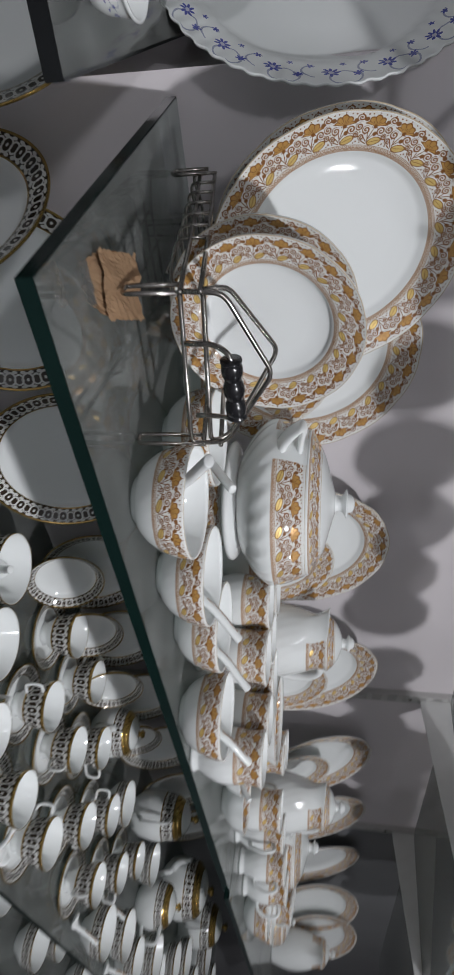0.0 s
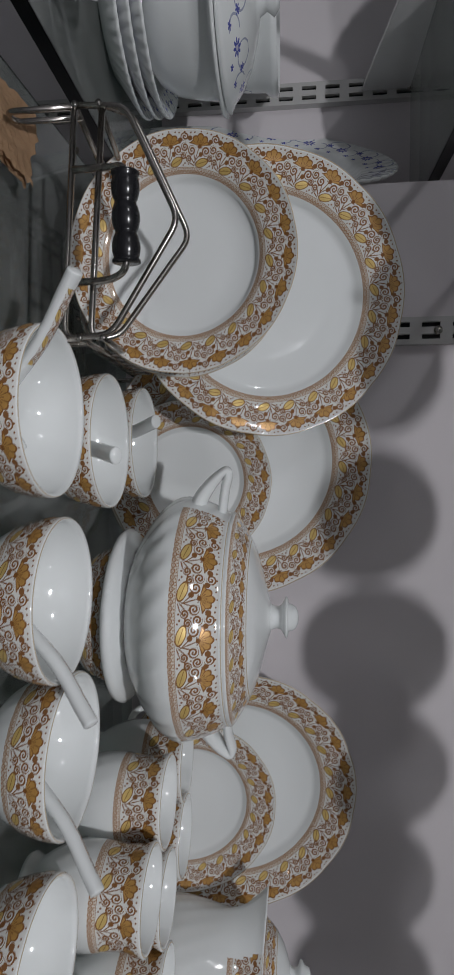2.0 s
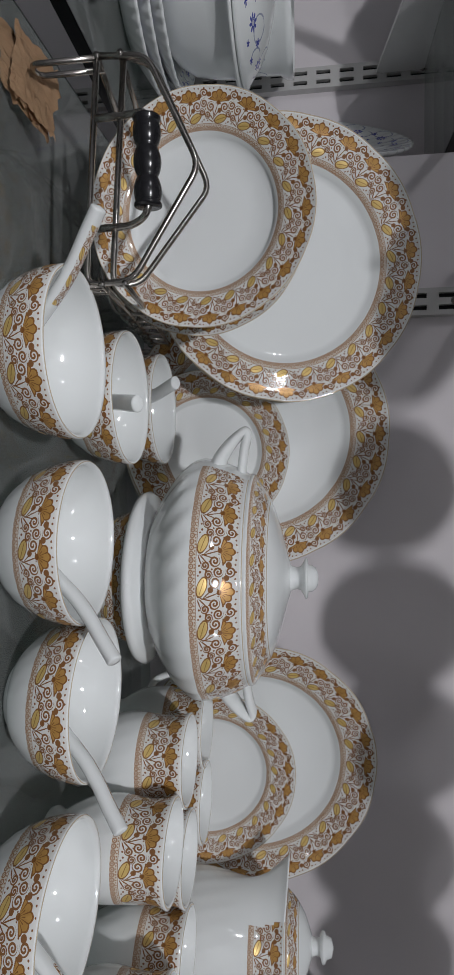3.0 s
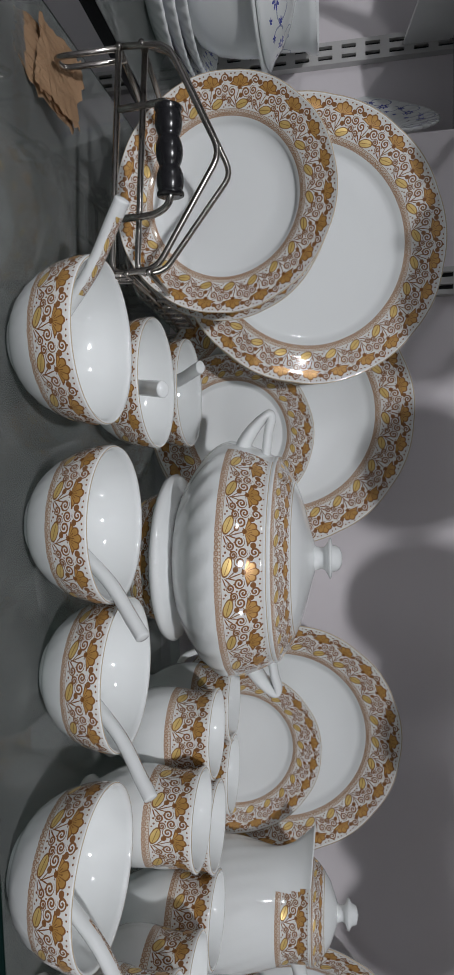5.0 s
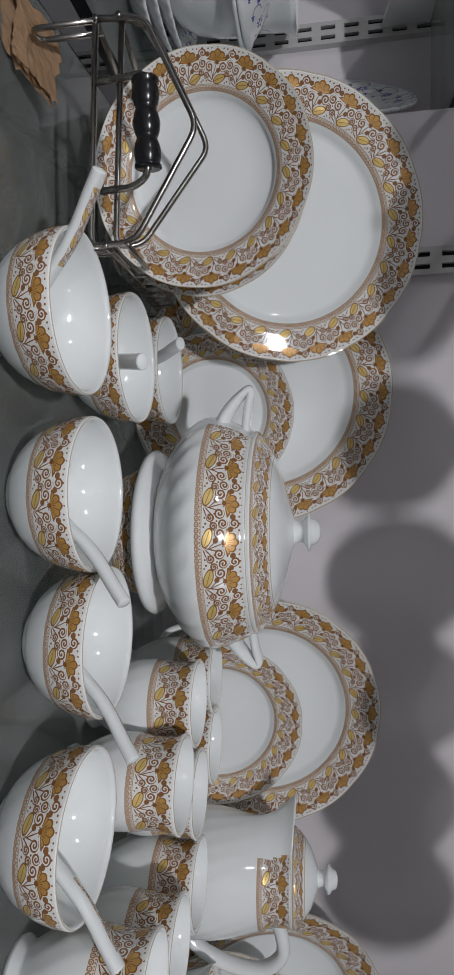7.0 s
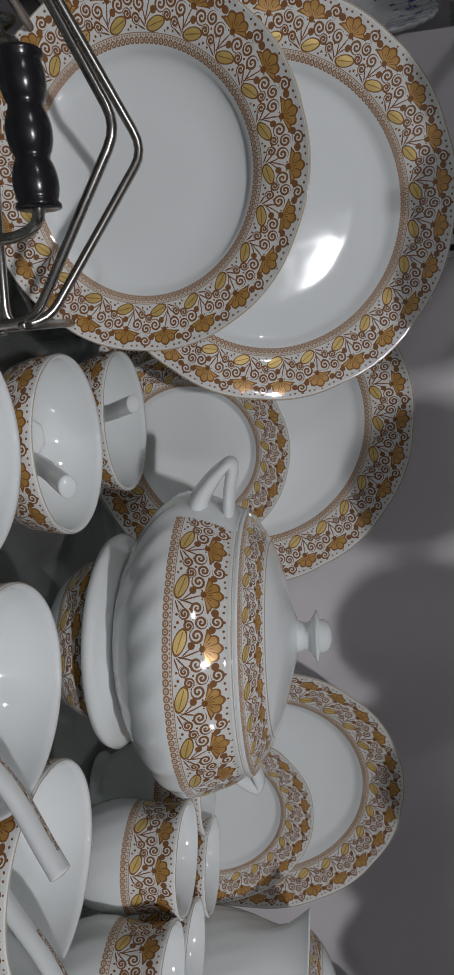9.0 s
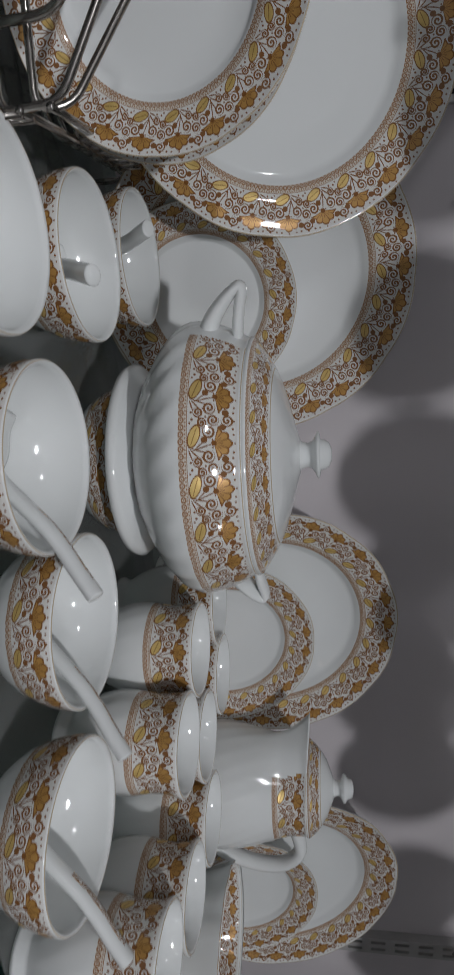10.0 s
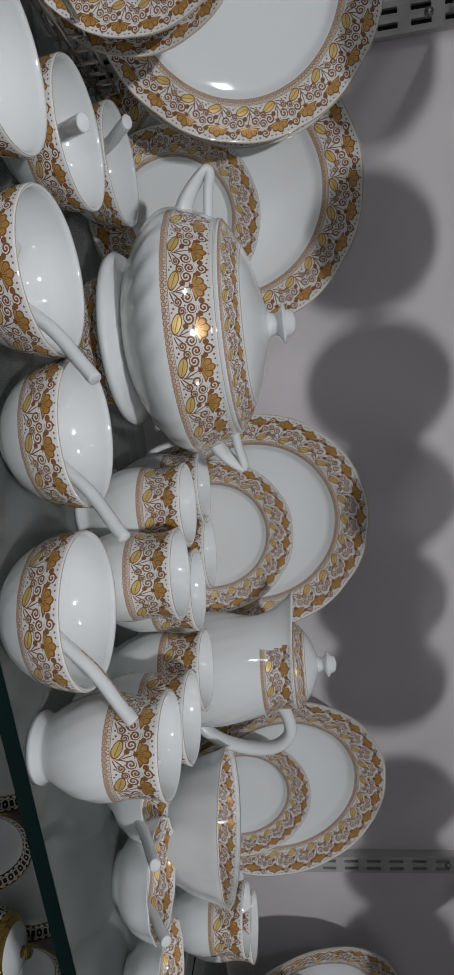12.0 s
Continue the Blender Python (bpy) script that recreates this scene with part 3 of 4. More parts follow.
# ---- tureen ----
def tureen(x, y, z):
    ob = thing("soup_tureen", pose(x, y, z, 0, 0, 4), "white fluted porcelain soup tureen with gold floral band, lid closed", "tureen")
    foot = [(0, 0.004, -1), (0.050, 0.0, -1), (0.062, 0.0, -1), (0.0685, 0.003, -1), (0.0695, 0.007, -1), (0.066, 0.0105, -1), (0.054, 0.014, -1), (0.047, 0.019, -1), (0, 0.019, -1)]
    part("foot", lathe(foot, 80, 1), GOLD, ob, "flared plain white foot")
    b = []
    for i in range(25):
        t = i / 24
        zz = 0.0145 + 0.0755 * t
        r = 0.050 + 0.0455 * math.sin(min(1.0, t / 0.55) * math.pi / 2) ** 0.85
        if t > 0.55:
            r -= 0.0125 * ((t - 0.55) / 0.45) ** 1.6
        b.append((r, zz, (zz - 0.057) / (0.0897 - 0.057)))
    b += [(0.0835, 0.0915, 1.1), (0.080, 0.092, 2), (0.078, 0.088, 2)]
    pot = lathe([(0, 0.0155, -1)] + b, 160, 20, twist(26, 190, 0.010, 0.0145, 0.062))
    layer = pot.loops.layers.uv["band"]
    for f in pot.faces:
        c = f.calc_center_median()
        if abs(math.atan2(c.y, abs(c.x))) < 0.24:
            for loop in f.loops:
                loop[layer].uv = (0.0, 0.0)
    part("body", pot, GOLD, ob, "slanting flutes and a gold floral band")
    lid = [(0.0815, 0.0905, -0.2), (0.0835, 0.0925, -0.05), (0.0825, 0.0942, 0.0), (0.0755, 0.0985, 0.33), (0.069, 0.1025, 0.66), (0.0625, 0.106, 1.0), (0.0615, 0.1066, 1.1),
           (0.052, 0.1105, 2), (0.040, 0.1140, 2), (0.028, 0.1170, 2), (0.018, 0.1195, 2), (0.012, 0.1215, 2), (0.0, 0.1222, 2)]
    cover = part("lid", lathe(lid, 96, 24), GOLD, ob, "domed lid with floral band")
    knob = [(0.0135, 0.1195, -1), (0.0098, 0.1225, -1), (0.0085, 0.1265, -1), (0.0095, 0.1295, -1), (0.0135, 0.1320, -1), (0.0162, 0.1332, -1), (0.0165, 0.1342, -1), (0.0150, 0.1350, -1), (0.0108, 0.1356, -1), (0.0104, 0.1385, -1), (0.0085, 0.1412, -1), (0.0048, 0.1430, -1), (0, 0.1435, -1)]
    part("knob", lathe(knob, 40, 1), GOLD, cover, "white turned porcelain knob")
    for s in (-1, 1):
        line = curve([(s * 0.086, 0.0, 0.064), (s * 0.096, 0.0, 0.0675), (s * 0.106, 0.0, 0.0745), (s * 0.1140, 0.0, 0.0822), (s * 0.1172, 0.0, 0.0872), (s * 0.1135, 0.0, 0.0888), (s * 0.102, 0.0, 0.0862), (s * 0.084, 0.0, 0.0838)], 6)
        n = len(line)
        part("handle", sweep(line, [(0.0072 - 0.0034 * min(1, i / n * 2.2), 0.0150 - 0.0065 * min(1, i / n * 1.5)) for i in range(n)], 12, up=(0, 1, 0)), GOLD, ob, "looped porcelain handle")
    return ob


tureen(0.0, -0.182, 0.0402)


# ---- mugs ----
MUG_MESH = {}


def mug(x, y, turn=0.0, label="tall white fluted porcelain cup with gold floral band"):
    if not MUG_MESH:
        H, R = 0.086, 0.0325
        prof = [(0, 0.005, -1), (0.017, 0.004, -1), (0.019, 0.0, -1), (0.0225, 0.0, -1), (0.023, 0.003, -1), (0.0205, 0.0075, -1), (0.0215, 0.0105, -1)]
        for i in range(1, 15):
            t = i / 14
            zz = 0.0105 + (H - 0.0105) * t
            r = 0.0215 + 0.0116 * math.sin(min(1, t * 2.3) * math.pi / 2) ** 0.9 - 0.0022 * math.sin(math.pi * min(1, max(0, (t - 0.55) / 0.45))) + (0.0008 if t > 0.95 else 0)
            prof.append((r, zz, (zz - 0.0525) / (0.0858 - 0.0525)))
        prof += [(R - 0.0003, H + 0.0008, 1.1), (R - 0.0022, H, 2), (R - 0.0045, H * 0.8, 2), (R - 0.003, H * 0.5, 2), (0.020, 0.016, 2), (0, 0.012, 2)]
        MUG_MESH["body"] = finish("body", lathe(prof, 64, 9, twist(16, 225, 0.012, 0.011, 0.056)), GOLD)
        line = curve([(0.0, 0.028, 0.07), (0.0, 0.046, 0.072), (0.0, 0.053, 0.055), (0.0, 0.044, 0.033), (0.0, 0.027, 0.028)], 6)
        MUG_MESH["handle"] = finish("handle", sweep(line, [(0.0035, 0.0028)] * len(line), 8, up=(1, 0, 0)), GOLD)
    ob = thing("tall_cup", pose(x, y, 0.0003, 0, 0, turn), label, "cup", "tall cups")
    for n in ("body", "handle"):
        p = new(n, MUG_MESH[n])
        p.parent = ob
    return ob


for cx, cy, turn in ((0.130, -0.228, -20), (0.164, -0.286, -35), (0.202, -0.234, 10), (0.199, -0.162, 20), (0.270, -0.246, 0), (0.267, -0.313, -30), (0.139, -0.150, 40), (0.241, -0.376, -60)):
    mug(cx, cy, turn)


# ---- coffee pot ----
def coffee_pot(x, y, turn):
    ob = thing("coffee_pot", pose(x, y, 0.0003, 0, 0, turn), "tall white porcelain coffee pot with gold floral band, lid on", "coffee pot", "coffee pots")
    prof = [(0, 0.004, -1), (0.036, 0.003, -1), (0.039, 0.0, -1), (0.043, 0.0, -1), (0.044, 0.004, -1)]
    for i in range(1, 21):
        t = i / 20
        zz = 0.006 + 0.146 * t
        r = 0.044 + 0.013 * math.sin(math.pi * min(1, t * 1.1 + 0.02)) - 0.003 * t
        prof.append((r, zz, (zz - 0.124) / (0.153 - 0.124)))
    prof += [(0.0425, 0.1535, 1.1), (0.040, 0.1535, 2), (0.039, 0.148, 2)]
    flutes = twist(24, 200, 0.010, 0.006, 0.124)

    def lip(a, r, zz):
        rr, zz = flutes(a, r, zz)
        side = max(0.0, 1 - abs(a - math.pi) / 0.75)
        rise = max(0.0, (zz - 0.088) / 0.065)
        return rr + 0.037 * side ** 1.6 * rise ** 2.2, zz + 0.004 * side * rise ** 4

    bm = lathe(prof, 120, 11, lip)
    layer = bm.loops.layers.uv["band"]
    for f in bm.faces:
        c = f.calc_center_median()
        if c.z > 0.1 and abs(math.atan2(c.y, -c.x)) < 0.62 + (0.153 - c.z) * 5:
            for loop in f.loops:
                loop[layer].uv = (0.0, 0.0)
    part("body", bm, GOLD, ob, "tall fluted body with a floral band and pointed pouring lip")
    lid = [(0.0415, 0.153, -0.3), (0.0425, 0.1545, 0), (0.038, 0.160, 0.5), (0.033, 0.1645, 1.0), (0.032, 0.1652, 1.1), (0.024, 0.1705, 2), (0.014, 0.1745, 2), (0.008, 0.1765, 2), (0, 0.177, 2)]
    cover = part("lid", lathe(lid, 64, 12), GOLD, ob, "domed lid with floral band")
    knob = [(0.008, 0.176, -1), (0.0065, 0.180, -1), (0.0075, 0.183, -1), (0.0125, 0.185, -1), (0.0125, 0.187, -1), (0.009, 0.189, -1), (0.0075, 0.193, -1), (0, 0.195, -1)]
    part("knob", lathe(knob, 32, 1), GOLD, cover, "white turned porcelain knob")
    line = curve([(0.048, 0, 0.045), (0.062, 0, 0.049), (0.081, 0, 0.070), (0.092, 0, 0.102), (0.090, 0, 0.128), (0.074, 0, 0.143), (0.050, 0, 0.140), (0.042, 0, 0.134)], 6)
    part("handle", sweep(line, [(0.0064, 0.0084)] * len(line), 12, up=(0, 1, 0)), GOLD, ob, "looped porcelain handle")
    return ob


coffee_pot(0.330, -0.150, -4)


# ---- salad bowl, sauce boats and what stands past them ----
def salad_bowl(m, R=0.092, h=0.075):
    prof = [(0, 0.004, -1), (0.036, 0.003, -1), (0.038, 0, -1), (0.042, 0, -1), (0.044, 0.006, -1), (0.062, 0.020, -1), (0.076, 0.040, -1), (0.083, 0.055, -1), (R - 0.004, h - 0.008, -1), (R, h - 0.0005, -0.1),
            (R, h + 0.001, 2), (R - 0.002, h - 0.001, 1.05), (R - 0.0045, h - 0.006, 0.88), (0.0835, 0.060, 0.50), (0.079, 0.050, 0.15), (0.077, 0.046, 0.0), (0.058, 0.021, -0.5), (0.03, 0.009, -1), (0, 0.008, -1)]
    return single("salad_bowl", lathe(prof, 96, 20, scallop(R, 14, 0.03, 0.6)), GOLD, m, "wide white porcelain salad bowl with wavy gold floral rim", "bowl")


salad_bowl(pose(0.463, -0.213, 0.0003) @ Matrix.Diagonal((0.76, 0.76, 1.07, 1)))


def dessert_bowl(x, y, turn):
    R, h = 0.046, 0.050
    prof = [(0, 0.003, -1), (0.018, 0, -1), (0.021, 0, -1), (0.022, 0.004, -1), (0.034, 0.014, -1), (0.041, 0.027, -1), (0.0445, 0.040, -1), (R, h - 0.001, -1), (R + 0.0004, h, -1), (R - 0.0006, h + 0.0008, 1.1), (R - 0.002, h, 1.0),
            (0.0425, 0.040, 0.66), (0.040, 0.031, 0.33), (0.0365, 0.022, 0.0), (0.026, 0.010, -1), (0, 0.007, -1)]
    return single("dessert_bowl", lathe(prof, 72, 11, scallop(R, 12, 0.045, 0.7)), GOLD, pose(x, y, 0.0003, 0, 0, turn) @ Matrix.Diagonal((1, 1, 0.74, 1)), "plain white dessert bowl with gold floral inside rim", "bowl", "dessert bowls")


dessert_bowl(0.432, -0.302, 0)
dessert_bowl(0.360, -0.276, 40)
dessert_bowl(0.520, -0.325, 80)
soup_spoon((0.362, -0.280, 0.014), (0.3566, -0.3606, 0.0560), "white porcelain spoon resting in a dessert bowl")
soup_spoon((0.433, -0.304, 0.014), (0.4344, -0.3561, 0.0520), "white porcelain spoon resting in a dessert bowl")
for cx, cy, turn in ((0.572, -0.222, 15), (0.622, -0.190, 50), (0.600, -0.305, -20)):
    mug(cx, cy, turn)


# ---- wire plate rack ----
def plate_rack():
    ob = thing("plate_rack", pose(0, 0, 0), "bent steel wire plate rack with a black turned handle", "plate rack")
    x0, x1, top, low = -0.330, -0.200, 0.073, 0.058
    y0, y1 = -0.322, -0.075
    mid = (x0 + x1) / 2
    for yy, rise, lean, peak in ((y0 + 0.002, 0.0, 0.001, 0.1165), (y0 + 0.004, 0.0155, 0.031, 0.1175)):
        a, b = 0.0577 + rise, 0.0480 + rise
        part("front_frame", wire([(x0, yy, a), (x0 + 0.002, yy + lean * 0.25, 0.087 + rise * 0.1), (mid, yy + lean, peak), (x1 - 0.002, yy + lean * 0.25, 0.0765 + rise * 0.1), (x1, yy, b), (x0, yy, a)], 0.0019), STEEL, ob)
    for xx in (x0, x1):
        for dz in (0.0, 0.014):
            part("side_rail", wire([(xx, y0, low + dz), (xx + 0.004 * (1 if xx == x0 else -1), -0.20, low - 0.014 + dz), (xx + 0.004 * (1 if xx == x0 else -1), y1, low - 0.03 + dz)], 0.0019, 0.02), STEEL, ob)
    for i in range(7):
        t = i / 6
        yy = -0.225 + t * 0.15
        zz = low - 0.014 - 0.016 * t
        part("divider", wire([(x0 + 0.003, yy, zz + 0.016), (x0 + 0.003, yy, zz - 0.008), (x0 + 0.03, yy, 0.026), (x1 - 0.03, yy, 0.026), (x1 - 0.003, yy, zz - 0.008), (x1 - 0.003, yy, zz + 0.016)], 0.0015), STEEL, ob)
    for xx in (x0 + 0.03, mid, x1 - 0.03):
        part("base_rail", wire([(xx, -0.226, 0.0235), (xx, y1, 0.0235)], 0.0015), STEEL, ob)
    for xx in (x0, x1):
        for yy in (y0 + 0.008, y1):
            foot = 0.0170 if (xx == x0 and yy < -0.2) else 0.0019
            part("leg", wire([(xx + 0.001, yy - 0.006, low if yy < -0.2 else 0.035), (xx + 0.001, yy - 0.006, foot), (xx + 0.001, yy + 0.006, foot), (xx + 0.001, yy + 0.006, low if yy < -0.2 else 0.035)], 0.0018), STEEL, ob)
    hx0, hx1, hy, hz = -0.286, -0.238, -0.334, 0.090
    part("handle_arm", wire([(hx0 - 0.007, y0 - 0.002, low - 0.001), (hx0 - 0.007, y0 - 0.003, low + 0.02), (hx0 - 0.004, hy, hz), (hx0 + 0.01, hy, hz)], 0.0021, 0.010), STEEL, ob)
    part("handle_arm", wire([(hx1 + 0.007, y0 - 0.002, low - 0.001), (hx1 + 0.007, y0 - 0.003, low + 0.02), (hx1 + 0.004, hy, hz), (hx1 - 0.01, hy, hz)], 0.0021, 0.010), STEEL, ob)
    prof, L = [(0, 0, -1)], hx1 - hx0
    for i in range(41):
        t = i / 40
        r = 0.0054 + 0.0024 * abs(math.sin(3 * math.pi * t)) ** 0.7
        if t < 0.05 or t > 0.95:
            r = 0.0078
        prof.append((r, L * t, -1))
    prof.append((0, L, -1))
    grip = part("handle", lathe(prof, 28, 1), PLASTIC, ob, "black turned plastic handle")
    grip.matrix_local = pose(hx0, hy, hz, 0, 90, 0)
    return ob


plate_rack()


# ---- folded brown paper ----
def paper():
    bm = bmesh.new()
    nx, ny = 22, 45
    rows = []
    for i in range(nx + 1):
        row = []
        for j in range(ny + 1):
            s, t = i / nx, 3 * j / ny
            layer = min(2, int(t))
            f = t - layer if layer % 2 == 0 else 1 - (t - layer)
            if layer == 0:
                f = f * 1.35 - 0.35
            wob = noise.noise(Vector((s * 3, f * 2.5, 1.7)))
            crease = abs(noise.noise(Vector((s * 7 + f * 3, f * 6, 3.1 + layer))))
            torn = 0.004 * noise.noise(Vector((s * 9, t * 11, 4))) if i in (0, nx) else 0.0
            end = 0.006 * noise.noise(Vector((s * 8, 0.3, 7))) if j in (0, ny) else 0.0
            py = (f - 0.5) * 0.036 + end
            px = (s - 0.5) * 0.046 * (1 if layer else 0.6 + 0.4 * min(1.0, max(0.0, (f + 0.35) * 2))) + 0.30 * py + torn
            row.append(bm.verts.new((px, py, 0.0015 + 0.0030 * t + 0.003 * wob + 0.003 * crease)))
        rows.append(row)
    for a, b in zip(rows, rows[1:]):
        for j in range(ny):
            bm.faces.new((a[j], b[j], b[j + 1], a[j + 1]))
    bmesh.ops.solidify(bm, geom=bm.faces[:], thickness=0.0007)
    return single("folded_paper", bm, PAPER, pose(-0.327, -0.303, 0.0055, 19, 0, -12), "torn folded pad of brown paper lying on the glass", "paper", smooth=False)


paper()


# ---- blue-flowered crockery in the recess ----
recess = shelf("glass_shelf", -1.5, -0.425, -0.285, 0.185, -0.002, 0.012, BLACK_EDGE, "dark-edged glass shelf in the recess carrying blue-flowered crockery")
part("end_edge", box(1.0748, 1.0775, -0.47, 0, -0.012, 0.0003, bevel=0.0005), BLACK_EDGE, recess, "dark polished glass edge", smooth=False)
recess.matrix_world = pose(-0.425, -0.01, 0, 0, 0, -5) @ pose(0.425, 0.01, 0) @ recess.matrix_basis
shelf("glass_shelf", -1.5, -0.425, -0.20, 0.185, 0.335, 0.012, BLACK_EDGE, "dark-edged glass shelf high in the recess")
shelf("glass_shelf", -1.5, -0.425, -0.38, 0.185, -0.30, 0.012, BLACK_EDGE, "dark-edged glass shelf low in the recess")
part("end_edge", box(1.0748, 1.0775, -0.385, 0, -0.012, 0.0003, bevel=0.0005), BLACK_EDGE, bpy.data.objects["glass_shelf.008"], "dark polished glass edge", smooth=False)


def blue_platter(m, R, label):
    return single("blue_platter", plate_bmesh(R, band=0.24, depth=0.024, reps=17, lobes=52, size=0.020, seg=260), BLUE, m, label, "platter", "blue-flowered crockery")


blue_platter(rim_pose(-0.474, 0.078, 0.135, 82, -58, 0.024), 0.160, "large white scalloped platter with blue flowers leaning in the recess")


# unseen platters, added so that their shadows darken the recess wall
for px, py in ((-0.540, -0.020), (-0.800, 0.010)):
    blue_platter(rim_pose(px, py, 0.4935, 84, -8, 0.024), 0.158, "unseen scalloped platter added on the high recess shelf for shade")


def blue_bowl(m, R, h):
    prof = [(0, 0.003, -1), (R * 0.5, 0, -1), (R * 0.56, 0.004, -1), (R * 0.80, h * 0.25, -1), (R * 0.88, h * 0.42, -0.2), (R * 0.90, h * 0.5, 0.0), (R * 0.95, h * 0.80, 1.0), (R * 0.96, h * 0.9, 2), (R * 1.03, h * 0.95, 2), (R * 1.03, h, 2), (R * 0.97, h, 2), (R * 0.86, h * 0.5, 2), (R * 0.5, h * 0.08, 2), (0, h * 0.07, 2)]
    return single("blue_bowl", lathe(prof, 72, 11), BLUE, m, "deep white bowl with small blue flowers on its side", "bowl", "blue-flowered crockery")


for i in range(3):
    blue_platter(pose(-0.575, -0.022, -0.0016 + 0.0115 * i, 0, 0, 17 * i), 0.098, "white wavy-edged blue-flowered plate in a low stack")


def covered_dish(m):
    """A plain deep dish with a flange, under a low lid with flowers."""
    ob = thing("covered_dish", m, "white covered serving dish with blue flowers on its lid", "dish", "blue-flowered crockery")
    body = [(0, 0.003, -1), (0.048, 0.0, -1), (0.052, 0.003, -1), (0.070, 0.014, -1), (0.080, 0.032, -1), (0.084, 0.055, -1), (0.086, 0.074, -1), (0.101, 0.077, -1), (0.102, 0.080, -1), (0.084, 0.081, -1)]
    part("body", lathe(body, 80, 9), BLUE, ob, "plain white deep dish")
    lid = [(0.080, 0.079, -0.3), (0.097, 0.0815, -0.2), (0.0985, 0.084, -0.1), (0.090, 0.088, 0.0), (0.078, 0.098, 0.5), (0.060, 0.107, 1.0), (0.035, 0.114, 2), (0.016, 0.117, 2), (0.012, 0.124, 2), (0.017, 0.131, 2), (0.010, 0.136, 2), (0, 0.137, 2)]
    part("lid", lathe(lid, 80, 9), BLUE, ob, "low domed lid with blue flowers")
    return ob


covered_dish(pose(-0.575, -0.022, 0.0275))
blue_bowl(pose(-0.62, 0.095, -0.0015), 0.07, 0.16)
blue_bowl(pose(-0.500, -0.215, -0.0015), 0.036, 0.034)


# ---- black-patterned crockery on the shelf below ----
LZ = -0.3297


def lattice_plate(m, R, label, reps=30):
    return single("patterned_plate", plate_bmesh(R, band=0.22, depth=0.020, reps=reps, lobes=1, size=0.0), LATTICE, m, label, "plate", "black-patterned crockery")


def on_lower(m):
    return pose(0, 0, LZ) @ m


PLATTER = "white plate with black lattice rim edged in gold"
for px, r in ((-0.200, 0.118), (0.045, 0.118), (0.30, 0.092), (0.50, 0.088), (0.72, 0.09), (0.95, 0.10), (1.20, 0.10), (1.45, 0.10)):
    lattice_plate(on_lower(standing(px, -0.02, r, r * 1.9)), r, PLATTER + " leaning back")
for px, r in ((0.27, 0.062), (0.42, 0.062), (0.61, 0.062), (0.83, 0.062)):
    lattice_plate(on_lower(standing(px, -0.075, r, r * 1.9)), r, "small white plate with a black and white lattice rim", 20)
lattice_plate(rim_pose(-0.461, 0.010, -0.185, 86, -60, 0.020), 0.125, "white plate with lattice rim standing in the recess")
lattice_plate(rim_pose(-0.335, -0.146, -0.2145, 88.5, -70, 0.020), 0.115, PLATTER + " standing upright")

LOW_MESH = {}


def tea_cup(x, y, turn):
    if not LOW_MESH:
        prof = [(0, 0.004, -1), (0.017, 0, -1), (0.02, 0, -1), (0.019, 0.006, -1), (0.026, 0.016, -1), (0.031, 0.024, 0.0), (0.0395, 0.060, 1.0), (0.0398, 0.0625, 1.2), (0.039, 0.063, 1.2), (0.0375, 0.062, 2), (0.033, 0.034, 2), (0.015, 0.008, 2), (0, 0.007, 2)]
        LOW_MESH["cup"] = finish("cup", lathe(prof, 48, 12), LATTICE)
        line = curve([(0.037, 0, 0.054), (0.054, 0, 0.054), (0.053, 0, 0.032), (0.031, 0, 0.025)], 5)
        LOW_MESH["handle"] = finish("handle", sweep(line, [(0.0028, 0.0022)] * len(line), 8, up=(0, 1, 0)), LATTICE)
        LOW_MESH["saucer"] = finish("saucer", plate_bmesh(0.062, band=0.3, depth=0.012, reps=20, lobes=1, size=0, seg=56), LATTICE)
    s = new("saucer", LOW_MESH["saucer"])
    s.matrix_world = pose(x, y, LZ)
    tagged(s, "white saucer with a black and white lattice rim", "saucer", "black-patterned crockery")
    ob = thing("tea_cup", pose(x, y, LZ + 0.0026, 0, 0, turn), "white tea cup with a black lattice band on its saucer", "cup", "black-patterned crockery")
    for n in ("cup", "handle"):
        p = new("body" if n == "cup" else n, LOW_MESH[n])
        p.parent = ob


for i, (cx, cy) in enumerate(((0.384, -0.135), (0.528, -0.140), (0.386, -0.265), (0.537, -0.265), (0.66, -0.205), (0.69, -0.335), (0.25, -0.375), (0.82, -0.27), (0.84, -0.39), (0.98, -0.33), (1.10, -0.27), (0.40, -0.40), (0.55, -0.41))):
    tea_cup(cx, cy, 40 + 67 * i)


